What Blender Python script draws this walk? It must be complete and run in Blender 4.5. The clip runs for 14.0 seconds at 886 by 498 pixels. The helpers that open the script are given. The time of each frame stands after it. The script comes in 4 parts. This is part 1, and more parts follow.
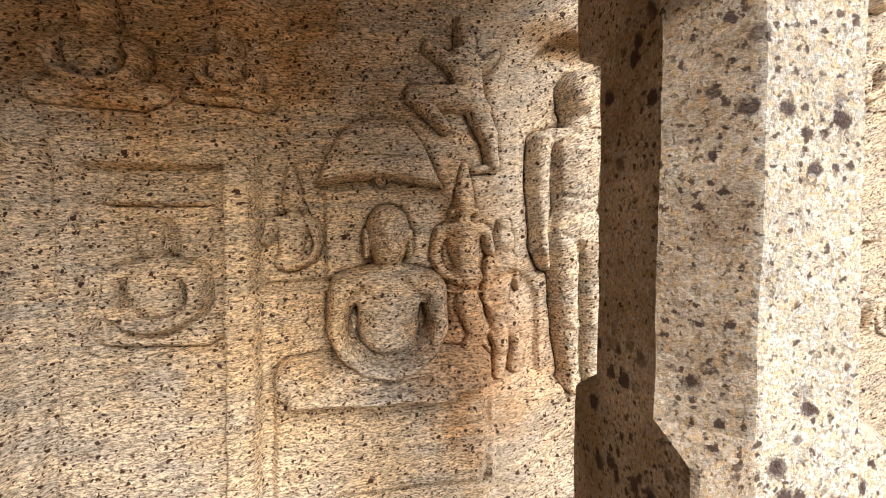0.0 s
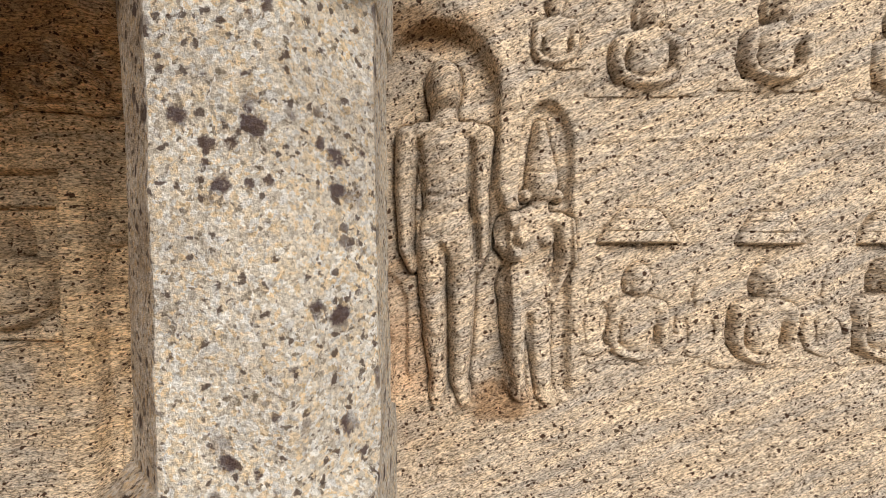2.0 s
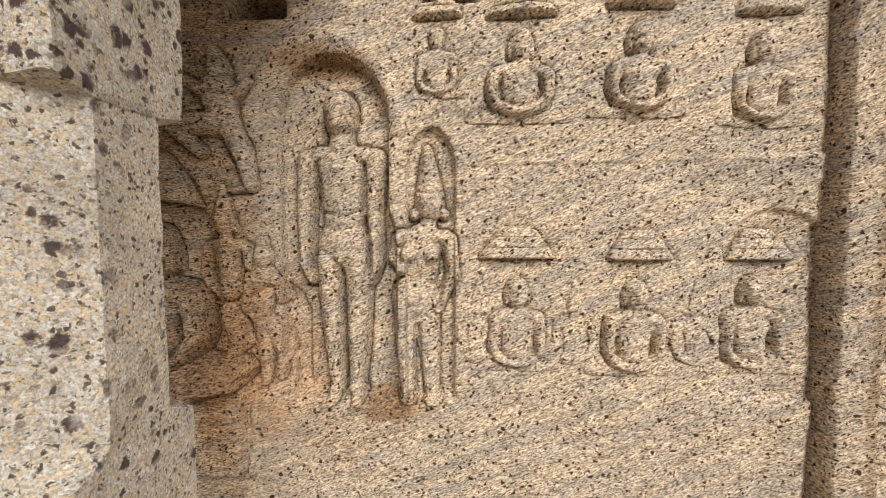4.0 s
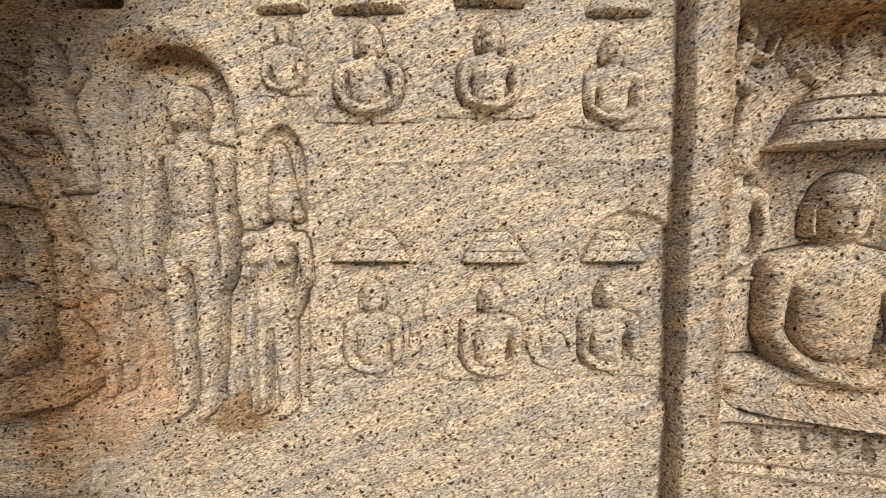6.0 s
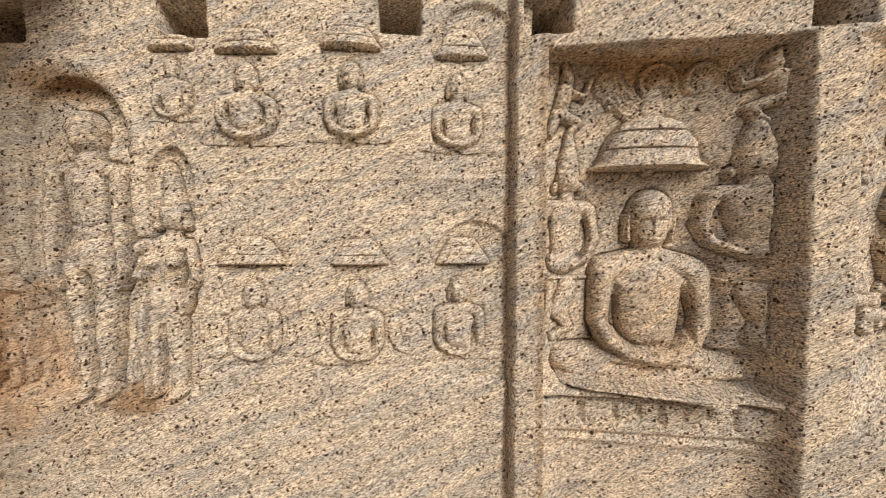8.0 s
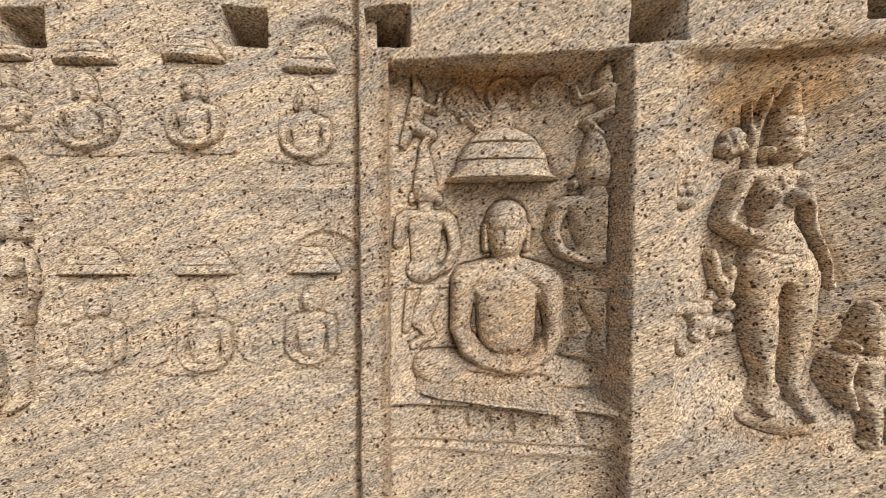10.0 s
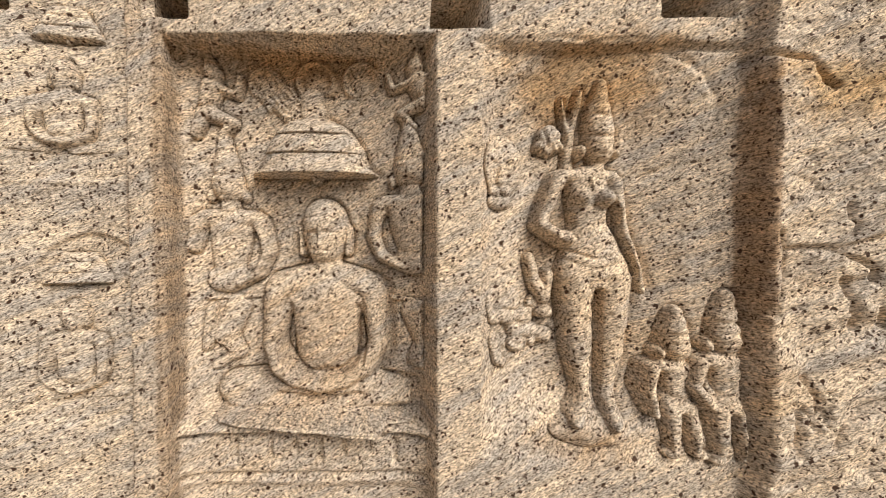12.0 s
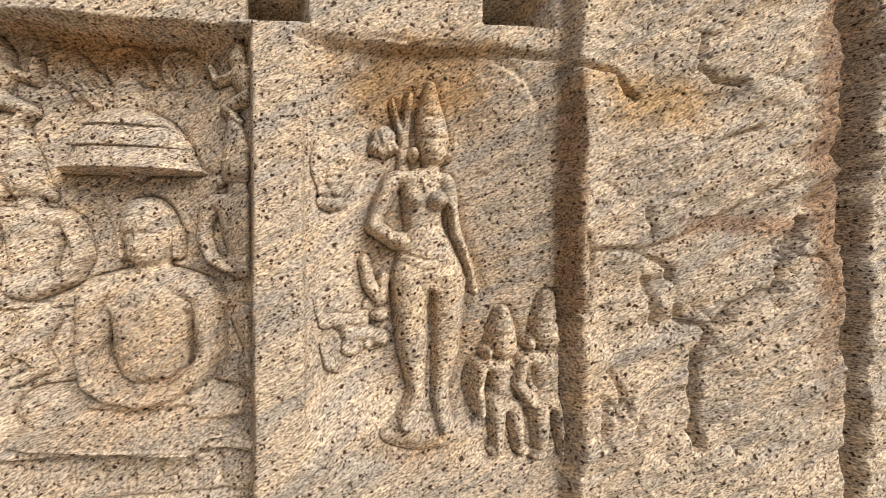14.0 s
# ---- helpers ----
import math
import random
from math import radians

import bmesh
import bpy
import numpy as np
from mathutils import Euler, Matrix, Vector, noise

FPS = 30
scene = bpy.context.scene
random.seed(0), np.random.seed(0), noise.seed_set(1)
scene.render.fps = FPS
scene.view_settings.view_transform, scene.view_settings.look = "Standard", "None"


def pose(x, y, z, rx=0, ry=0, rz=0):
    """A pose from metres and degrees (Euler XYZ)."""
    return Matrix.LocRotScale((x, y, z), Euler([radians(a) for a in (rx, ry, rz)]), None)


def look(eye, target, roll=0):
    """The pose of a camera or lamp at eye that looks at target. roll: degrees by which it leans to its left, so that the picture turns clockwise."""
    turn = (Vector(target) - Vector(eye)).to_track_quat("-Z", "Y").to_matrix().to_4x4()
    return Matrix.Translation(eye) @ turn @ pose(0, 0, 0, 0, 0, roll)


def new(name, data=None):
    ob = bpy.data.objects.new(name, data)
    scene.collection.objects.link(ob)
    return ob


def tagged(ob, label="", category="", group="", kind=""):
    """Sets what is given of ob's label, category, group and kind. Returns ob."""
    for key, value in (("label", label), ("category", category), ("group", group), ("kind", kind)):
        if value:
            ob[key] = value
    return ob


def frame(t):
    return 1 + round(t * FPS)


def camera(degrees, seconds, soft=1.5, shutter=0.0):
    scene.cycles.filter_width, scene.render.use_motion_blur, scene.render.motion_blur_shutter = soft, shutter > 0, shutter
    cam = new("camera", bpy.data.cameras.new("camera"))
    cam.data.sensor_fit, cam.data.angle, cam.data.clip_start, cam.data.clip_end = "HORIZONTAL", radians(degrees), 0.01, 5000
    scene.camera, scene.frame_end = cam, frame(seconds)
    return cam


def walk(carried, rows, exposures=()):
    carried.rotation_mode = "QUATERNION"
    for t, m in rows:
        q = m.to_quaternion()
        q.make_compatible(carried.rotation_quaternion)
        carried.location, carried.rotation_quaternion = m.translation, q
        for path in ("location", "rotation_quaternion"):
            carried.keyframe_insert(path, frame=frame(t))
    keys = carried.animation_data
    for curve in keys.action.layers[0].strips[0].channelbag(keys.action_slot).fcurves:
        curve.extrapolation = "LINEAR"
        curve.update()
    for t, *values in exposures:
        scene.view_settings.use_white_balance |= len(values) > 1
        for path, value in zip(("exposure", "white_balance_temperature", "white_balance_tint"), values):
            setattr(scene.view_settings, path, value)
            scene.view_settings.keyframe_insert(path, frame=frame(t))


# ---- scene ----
cam = camera(92.3, 14.0, 0.9)
METRES, EYE, TILT, LEAN, TURN = 4.0, 1.5, 0.0, 0.0, -9.0
ROWS = [
    (0.0, 0.0, 0.0, 0.0, -0.0, -1.86, 0.11),
    (0.5, 0.0544, 0.0009, -0.0006, 1.91, -2.31, 0.1),
    (1.0, 0.0912, 0.0077, 0.0012, 3.93, -2.69, 0.08),
    (1.5, 0.1412, 0.0254, 0.0036, 5.87, -2.97, 0.06),
    (2.0, 0.1797, 0.0271, 0.0091, 7.17, -3.11, 0.04),
    (2.5, 0.2106, 0.0169, 0.0145, 8.14, -3.23, 0.02),
    (3.0, 0.2434, 0.0022, 0.0193, 8.92, -3.28, 0.01),
    (5.5, 0.3853, 0.0264, 0.0316, 7.96, -3.44, -0.01),
    (6.0, 0.4151, 0.0383, 0.0298, 5.96, -3.48, -0.0),
    (6.5, 0.4402, 0.0257, 0.0294, 4.44, -3.45, 0.02),
    (7.0, 0.4747, -0.0067, 0.0331, 3.42, -3.33, 0.02),
    (9.5, 0.6405, -0.0233, 0.0349, 1.39, -2.08, 0.02),
    (10.0, 0.6931, -0.027, 0.0357, 0.95, -1.79, 0.02),
    (10.5, 0.736, -0.032, 0.0372, 0.28, -1.62, 0.0),
    (11.0, 0.7673, -0.0228, 0.0351, -1.29, -1.48, -0.0),
    (11.5, 0.8057, -0.0011, 0.0338, -3.7, -1.41, -0.0),
    (12.0, 0.8379, 0.0143, 0.0357, -6.56, -1.4, 0.01),
    (12.5, 0.8631, 0.0228, 0.0344, -9.58, -1.4, 0.04),
    (13.0, 0.8931, 0.0183, 0.0344, -12.0, -1.33, 0.04),
    (13.5, 0.9246, 0.0093, 0.0342, -13.4, -1.23, 0.02),
    (14.0, 0.9459, 0.0033, 0.0356, -14.26, -1.15, -0.01),
]
walk(cam, [(t, pose(0, 0, EYE, TILT, LEAN, TURN) @ pose(METRES * x, METRES * y, METRES * z, 90 + pitch, roll, yaw)) for t, x, y, z, yaw, pitch, roll in ROWS],
     [(0.0, 0.46), (0.7, 0.08), (1.5, -0.22), (3.0, -0.38), (6.5, -0.31), (10.0, -0.36), (12.0, -0.20), (14.0, -0.17)])

# world, sun and light
world = bpy.data.worlds.new("world")
scene.world = world
world.use_nodes = True
nt = world.node_tree
sky = nt.nodes.new("ShaderNodeTexSky")
sky.sky_type, sky.sun_disc = "NISHITA", False
sky.sun_elevation, sky.sun_rotation = radians(34), radians(162)
sky.dust_density = 3.0
nt.links.new(sky.outputs[0], nt.nodes["Background"].inputs[0])
nt.nodes["Background"].inputs[1].default_value = 0.057
sun_data = bpy.data.lights.new("sun", "SUN")
sun_data.energy, sun_data.angle, sun_data.color = 4.4, radians(36), (1.0, 0.94, 0.85)
sun = new("sun", sun_data)
sun.matrix_world = look((5.0, -7.3, 7.6), (2.2, 1.4, 1.4))


# materials
def material(name):
    mat = bpy.data.materials.new(name)
    mat.use_nodes = True
    tree = mat.node_tree
    return mat, tree, tree.nodes["Principled BSDF"]


def node(tree, kind, **inputs):
    n = tree.nodes.new(kind)
    for key, value in inputs.items():
        if hasattr(value, "is_linked"):
            tree.links.new(value, n.inputs[key.replace("_", " ")])
        else:
            n.inputs[key.replace("_", " ")].default_value = value
    return n


def ramp(tree, fac, stops):
    n = tree.nodes.new("ShaderNodeValToRGB")
    while len(n.color_ramp.elements) < len(stops):
        n.color_ramp.elements.new(0.5)
    for e, (p, c) in zip(n.color_ramp.elements, stops):
        e.position, e.color = p, (*c, 1) if len(c) == 3 else (c[0], c[0], c[0], 1)
    tree.links.new(fac, n.inputs[0])
    return n.outputs[0]


def mix(tree, fac, a, b, kind="MIX"):
    n = tree.nodes.new("ShaderNodeMix")
    n.data_type, n.blend_type = "RGBA", kind
    for i, v in ((0, fac), (6, a), (7, b)):
        if hasattr(v, "is_linked"):
            tree.links.new(v, n.inputs[i])
        else:
            n.inputs[i].default_value = (*v, 1) if isinstance(v, tuple) else v
    return n.outputs[2]


def mapped(tree, rot, scale):
    geo = tree.nodes.new("ShaderNodeNewGeometry")
    m1 = tree.nodes.new("ShaderNodeMapping")
    m1.inputs["Rotation"].default_value = [radians(a) for a in rot]
    tree.links.new(geo.outputs["Position"], m1.inputs[0])
    m2 = tree.nodes.new("ShaderNodeMapping")
    m2.inputs["Scale"].default_value = scale
    tree.links.new(m1.outputs[0], m2.inputs[0])
    return m2.outputs[0]


def fade(tree, value, near, far, top):
    n = node(tree, "ShaderNodeMapRange", Value=value)
    n.interpolation_type = "SMOOTHSTEP"
    n.inputs[1].default_value, n.inputs[2].default_value, n.inputs[3].default_value, n.inputs[4].default_value = near, far, top, 0.0
    return n.outputs[0]


def gneiss(name, lean, lean_west, tan, grey, ochre, ochre_at, stains_and_shade=()):
    """Banded, speckled gneiss; lean is the tilt of its grain in degrees, lean_west that at the shaded end."""
    mat, t, bsdf = material(name)
    plain = mapped(t, (0, 0, 0), (1, 1, 1))
    east = node(t, "ShaderNodeMapRange", Value=node(t, "ShaderNodeSeparateXYZ", Vector=plain).outputs[0])
    east.interpolation_type = "SMOOTHSTEP"
    east.inputs[1].default_value, east.inputs[2].default_value = 0.25, 0.75
    here = east.outputs[0]

    def grain(stretch, scale, detail, rough):
        both = [node(t, "ShaderNodeTexNoise", Vector=mapped(t, (0, a, 0), (1.0, 1.0, stretch)), Scale=scale, Detail=detail, Roughness=rough).outputs[0] for a in (lean_west, lean)]
        return both[1] if lean == lean_west else mix(t, here, both[0], both[1])

    bands = grain(7.0, 2.6, 7.0, 0.64)
    streak = grain(7.0, 21.0, 5.0, 0.76)
    fine = grain(2.8, 70.0, 4.0, 0.78)
    broad = node(t, "ShaderNodeTexNoise", Vector=plain, Scale=1.1, Detail=5.0, Roughness=0.62).outputs[0]
    col = mix(t, ramp(t, bands, ((0.40, (0.0,)), (0.62, (1.0,)))), tan, grey)
    col = mix(t, ramp(t, broad, ((ochre_at, (0.0,)), (ochre_at + 0.2, (0.65,)))), col, ochre)
    col = mix(t, 0.85, col, ramp(t, streak, ((0.34, (0.46, 0.43, 0.40)), (0.5, (1.0, 1.0, 1.0)), (0.67, (1.38, 1.36, 1.33)))), "MULTIPLY")
    col = mix(t, 1.0, col, ramp(t, fine, ((0.40, (0.32, 0.28, 0.24)), (0.5, (1, 1, 1)), (0.61, (1.54, 1.52, 1.50)))), "MULTIPLY")
    # old stains; some tints also paint in shade and warm bounce
    for centre, radii, tint, strength in stains_and_shade:
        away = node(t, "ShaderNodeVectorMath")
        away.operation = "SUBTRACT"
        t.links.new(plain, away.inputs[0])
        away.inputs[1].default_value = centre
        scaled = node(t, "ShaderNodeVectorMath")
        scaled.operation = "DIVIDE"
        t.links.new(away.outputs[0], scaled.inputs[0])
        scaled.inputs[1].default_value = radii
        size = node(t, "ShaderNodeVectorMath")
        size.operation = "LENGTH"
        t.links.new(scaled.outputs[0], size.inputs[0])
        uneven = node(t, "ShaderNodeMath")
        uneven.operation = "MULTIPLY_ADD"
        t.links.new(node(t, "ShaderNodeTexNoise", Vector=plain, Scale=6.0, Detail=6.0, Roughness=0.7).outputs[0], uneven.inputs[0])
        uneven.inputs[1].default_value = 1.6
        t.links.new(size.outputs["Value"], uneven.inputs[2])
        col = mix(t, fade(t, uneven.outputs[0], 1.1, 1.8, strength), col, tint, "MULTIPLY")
    # dark mineral specks of two sizes
    speck_at = mapped(t, (0, lean, 0), (1.0, 1.0, 1.2))
    warp = node(t, "ShaderNodeTexNoise", Vector=speck_at, Scale=60.0, Detail=3.0)
    off = node(t, "ShaderNodeVectorMath")
    off.operation = "MULTIPLY_ADD"
    t.links.new(warp.outputs[1], off.inputs[0])
    off.inputs[1].default_value = (0.026, 0.026, 0.026)
    t.links.new(speck_at, off.inputs[2])
    specks = None
    for scale, size, share in ((27.0, 0.22, 0.86), (45.0, 0.27, 0.78), (78.0, 0.31, 0.71)):
        v = node(t, "ShaderNodeTexVoronoi", Vector=off.outputs[0], Scale=scale)
        near = ramp(t, v.outputs["Distance"], ((size, (1.0,)), (size + 0.05, (0.0,))))
        pick = node(t, "ShaderNodeSeparateColor", Color=v.outputs["Color"]).outputs[0]
        some = ramp(t, pick, ((share, (0.0,)), (share + 0.04, (1.0,))))
        one = mix(t, 1.0, near, some, "MULTIPLY")
        specks = one if specks is None else mix(t, 1.0, specks, one, "LIGHTEN")
    col = mix(t, mix(t, 0.96, (0.0, 0.0, 0.0), specks), col, (0.050, 0.022, 0.012))
    t.links.new(col, bsdf.inputs["Base Color"])
    bsdf.inputs["Roughness"].default_value = 0.88
    bsdf.inputs["Specular IOR Level"].default_value = 0.25
    high = node(t, "ShaderNodeMath")
    high.operation = "MULTIPLY_ADD"
    t.links.new(specks, high.inputs[0])
    high.inputs[1].default_value = -0.30
    t.links.new(mix(t, 0.45, grain(4.2, 40.0, 4.0, 0.6), grain(2.2, 105.0, 4.0, 0.7)), high.inputs[2])
    b = node(t, "ShaderNodeBump", Height=high.outputs[0], Strength=1.0, Distance=0.0085)
    t.links.new(b.outputs[0], bsdf.inputs["Normal"])
    return mat


def granite(name):
    """Pale coarse-grained granite with dark lichen blotches."""
    mat, t, bsdf = material(name)
    p = mapped(t, (0, 0, 0), (1, 1, 1))
    warp = node(t, "ShaderNodeTexNoise", Vector=p, Scale=55.0, Detail=5.0, Roughness=0.7)
    off = node(t, "ShaderNodeVectorMath")
    off.operation = "MULTIPLY_ADD"
    t.links.new(warp.outputs[1], off.inputs[0])
    off.inputs[1].default_value = (0.028, 0.028, 0.028)
    t.links.new(p, off.inputs[2])
    cells = node(t, "ShaderNodeTexVoronoi", Vector=off.outputs[0], Scale=190.0, Randomness=1.0)
    pick = node(t, "ShaderNodeSeparateColor", Color=cells.outputs["Color"]).outputs[1]
    col = ramp(t, pick, ((0.0, (0.24, 0.20, 0.155)), (0.08, (0.54, 0.49, 0.425)), (0.35, (0.74, 0.70, 0.635)), (0.6, (0.74, 0.59, 0.39)), (0.75, (0.86, 0.85, 0.83)), (1.0, (0.64, 0.64, 0.64))))
    broad = node(t, "ShaderNodeTexNoise", Vector=p, Scale=5.0, Detail=5.0, Roughness=0.65).outputs[0]
    col = mix(t, 0.9, col, ramp(t, broad, ((0.3, (0.72, 0.70, 0.68)), (0.52, (1, 1, 1)), (0.7, (1.14, 1.08, 0.97)))), "MULTIPLY")
    fine = node(t, "ShaderNodeTexNoise", Vector=p, Scale=210.0, Detail=4.0, Roughness=0.75).outputs[0]
    col = mix(t, 0.9, col, ramp(t, fine, ((0.36, (0.55, 0.53, 0.50)), (0.5, (1, 1, 1)), (0.66, (1.32, 1.31, 1.30)))), "MULTIPLY")
    crowd = ramp(t, node(t, "ShaderNodeTexNoise", Vector=p, Scale=7.0, Detail=2.0).outputs[0], ((0.45, (0.0,)), (0.54, (1.0,))))
    for scale, size, share, tint in ((26.0, 0.28, 0.60, (0.050, 0.024, 0.030)), (48.0, 0.28, 0.70, (0.060, 0.032, 0.032)), (80.0, 0.28, 0.74, (0.08, 0.052, 0.042)), (140.0, 0.27, 0.82, (0.13, 0.10, 0.08))):
        v = node(t, "ShaderNodeTexVoronoi", Vector=off.outputs[0], Scale=scale)
        near = ramp(t, v.outputs["Distance"], ((size, (1.0,)), (size + 0.12, (0.0,))))
        sel = node(t, "ShaderNodeSeparateColor", Color=v.outputs["Color"]).outputs[0]
        some = ramp(t, sel, ((share, (0.0,)), (share + 0.04, (0.9,))))
        mask = mix(t, 1.0, near, some, "MULTIPLY")
        if scale < 50:
            mask = mix(t, 1.0, mask, crowd, "MULTIPLY")
        col = mix(t, mask, col, tint)
    # brown grime on the west face, with its shade painted into the colour
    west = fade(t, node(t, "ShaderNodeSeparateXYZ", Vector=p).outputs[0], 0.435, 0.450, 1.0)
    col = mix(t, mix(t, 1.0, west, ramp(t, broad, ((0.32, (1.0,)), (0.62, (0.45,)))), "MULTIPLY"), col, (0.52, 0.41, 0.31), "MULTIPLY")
    t.links.new(col, bsdf.inputs["Base Color"])
    bsdf.inputs["Roughness"].default_value = 0.82
    bsdf.inputs["Specular IOR Level"].default_value = 0.3
    b = node(t, "ShaderNodeBump", Height=fine, Strength=0.7, Distance=0.009)
    t.links.new(b.outputs[0], bsdf.inputs["Normal"])
    return mat


def plain_stone(name, a, b_col, scale):
    mat, t, bsdf = material(name)
    p = mapped(t, (0, 0, 0), (1, 1, 1))
    n = node(t, "ShaderNodeTexNoise", Vector=p, Scale=scale, Detail=8.0, Roughness=0.7).outputs[0]
    t.links.new(ramp(t, n, ((0.3, a), (0.7, b_col))), bsdf.inputs["Base Color"])
    bsdf.inputs["Roughness"].default_value = 0.9
    b = node(t, "ShaderNodeBump", Height=n, Strength=0.5, Distance=0.03)
    t.links.new(b.outputs[0], bsdf.inputs["Normal"])
    return mat


# x 0.33, -0.75, -0.40: brown stain plus roof shade and bounce painted in
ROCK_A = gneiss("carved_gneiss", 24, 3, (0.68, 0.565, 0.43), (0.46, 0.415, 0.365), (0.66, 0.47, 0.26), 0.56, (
    # at x 2.605: the corner step's shade painted as a dark line
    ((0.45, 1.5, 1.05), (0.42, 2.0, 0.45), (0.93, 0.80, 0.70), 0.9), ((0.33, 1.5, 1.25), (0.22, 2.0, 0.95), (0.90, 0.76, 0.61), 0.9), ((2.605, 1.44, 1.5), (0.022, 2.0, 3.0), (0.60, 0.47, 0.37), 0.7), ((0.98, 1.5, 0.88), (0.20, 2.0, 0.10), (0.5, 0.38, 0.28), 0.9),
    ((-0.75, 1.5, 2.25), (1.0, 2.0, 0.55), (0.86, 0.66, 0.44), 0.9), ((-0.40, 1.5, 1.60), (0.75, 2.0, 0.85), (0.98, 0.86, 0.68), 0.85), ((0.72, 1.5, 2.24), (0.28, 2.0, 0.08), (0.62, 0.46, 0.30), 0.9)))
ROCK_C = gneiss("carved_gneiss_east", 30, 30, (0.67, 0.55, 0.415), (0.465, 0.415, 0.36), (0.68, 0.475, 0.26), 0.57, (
    # at x 4.805: brown stain plus the hollow's shaded right edge, painted in
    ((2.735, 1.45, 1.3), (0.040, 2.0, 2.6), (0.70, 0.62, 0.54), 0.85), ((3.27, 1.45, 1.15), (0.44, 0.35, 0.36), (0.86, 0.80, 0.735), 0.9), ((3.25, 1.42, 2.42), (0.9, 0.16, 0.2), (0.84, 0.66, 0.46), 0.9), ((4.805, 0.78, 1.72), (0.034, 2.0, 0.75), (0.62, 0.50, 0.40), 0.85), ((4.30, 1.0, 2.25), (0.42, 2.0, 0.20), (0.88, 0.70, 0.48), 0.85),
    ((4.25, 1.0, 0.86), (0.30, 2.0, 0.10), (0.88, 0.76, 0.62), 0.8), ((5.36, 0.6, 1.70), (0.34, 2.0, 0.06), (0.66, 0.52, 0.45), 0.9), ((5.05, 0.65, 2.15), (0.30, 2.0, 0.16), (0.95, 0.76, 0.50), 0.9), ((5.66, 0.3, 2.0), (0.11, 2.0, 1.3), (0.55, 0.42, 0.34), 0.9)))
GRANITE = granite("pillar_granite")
ROOF = plain_stone("roof_stone", (0.38, 0.245, 0.13), (0.54, 0.37, 0.215), 6.0)
GROUND = plain_stone("bare_rock_ground", (0.27, 0.21, 0.15), (0.40, 0.32, 0.235), 3.0)


# height-field carving
def lattice(ix, iy, seed):
    n = (ix * 374761393 + iy * 668265263 + seed * 974634541) & 0x7FFFFFFF
    n = ((n ^ (n >> 13)) * 1274126177) & 0x7FFFFFFF
    return ((n ^ (n >> 16)) & 0xFFFF) / 65535.0


def value_noise(x, y, seed):
    fx, fy = np.floor(x), np.floor(y)
    ix, iy = fx.astype(np.int64), fy.astype(np.int64)
    u, v = x - fx, y - fy
    u, v = u * u * (3 - 2 * u), v * v * (3 - 2 * v)
    a, b = lattice(ix, iy, seed), lattice(ix + 1, iy, seed)
    c, d = lattice(ix, iy + 1, seed), lattice(ix + 1, iy + 1, seed)
    return (a + (b - a) * u) * (1 - v) + (c + (d - c) * u) * v - 0.5


def fbm(x, y, seed, octaves=4, gain=0.5):
    total, amp = 0.0, 1.0
    for i in range(octaves):
        total = total + amp * value_noise(x * 2 ** i, y * 2 ** i, seed + i)
        amp *= gain
    return total


def smooth(e0, e1, x):
    t = np.clip((x - e0) / (e1 - e0), 0, 1)
    return t * t * (3 - 2 * t)


def blur(h, times=1):
    for _ in range(times):
        p = np.pad(h, 1, mode="edge")
        h = (p[:-2, 1:-1] + 2 * p[1:-1, 1:-1] + p[2:, 1:-1]) / 4
        p = np.pad(h, 1, mode="edge")
        h = (p[1:-1, :-2] + 2 * p[1:-1, 1:-1] + p[1:-1, 2:]) / 4
    return h


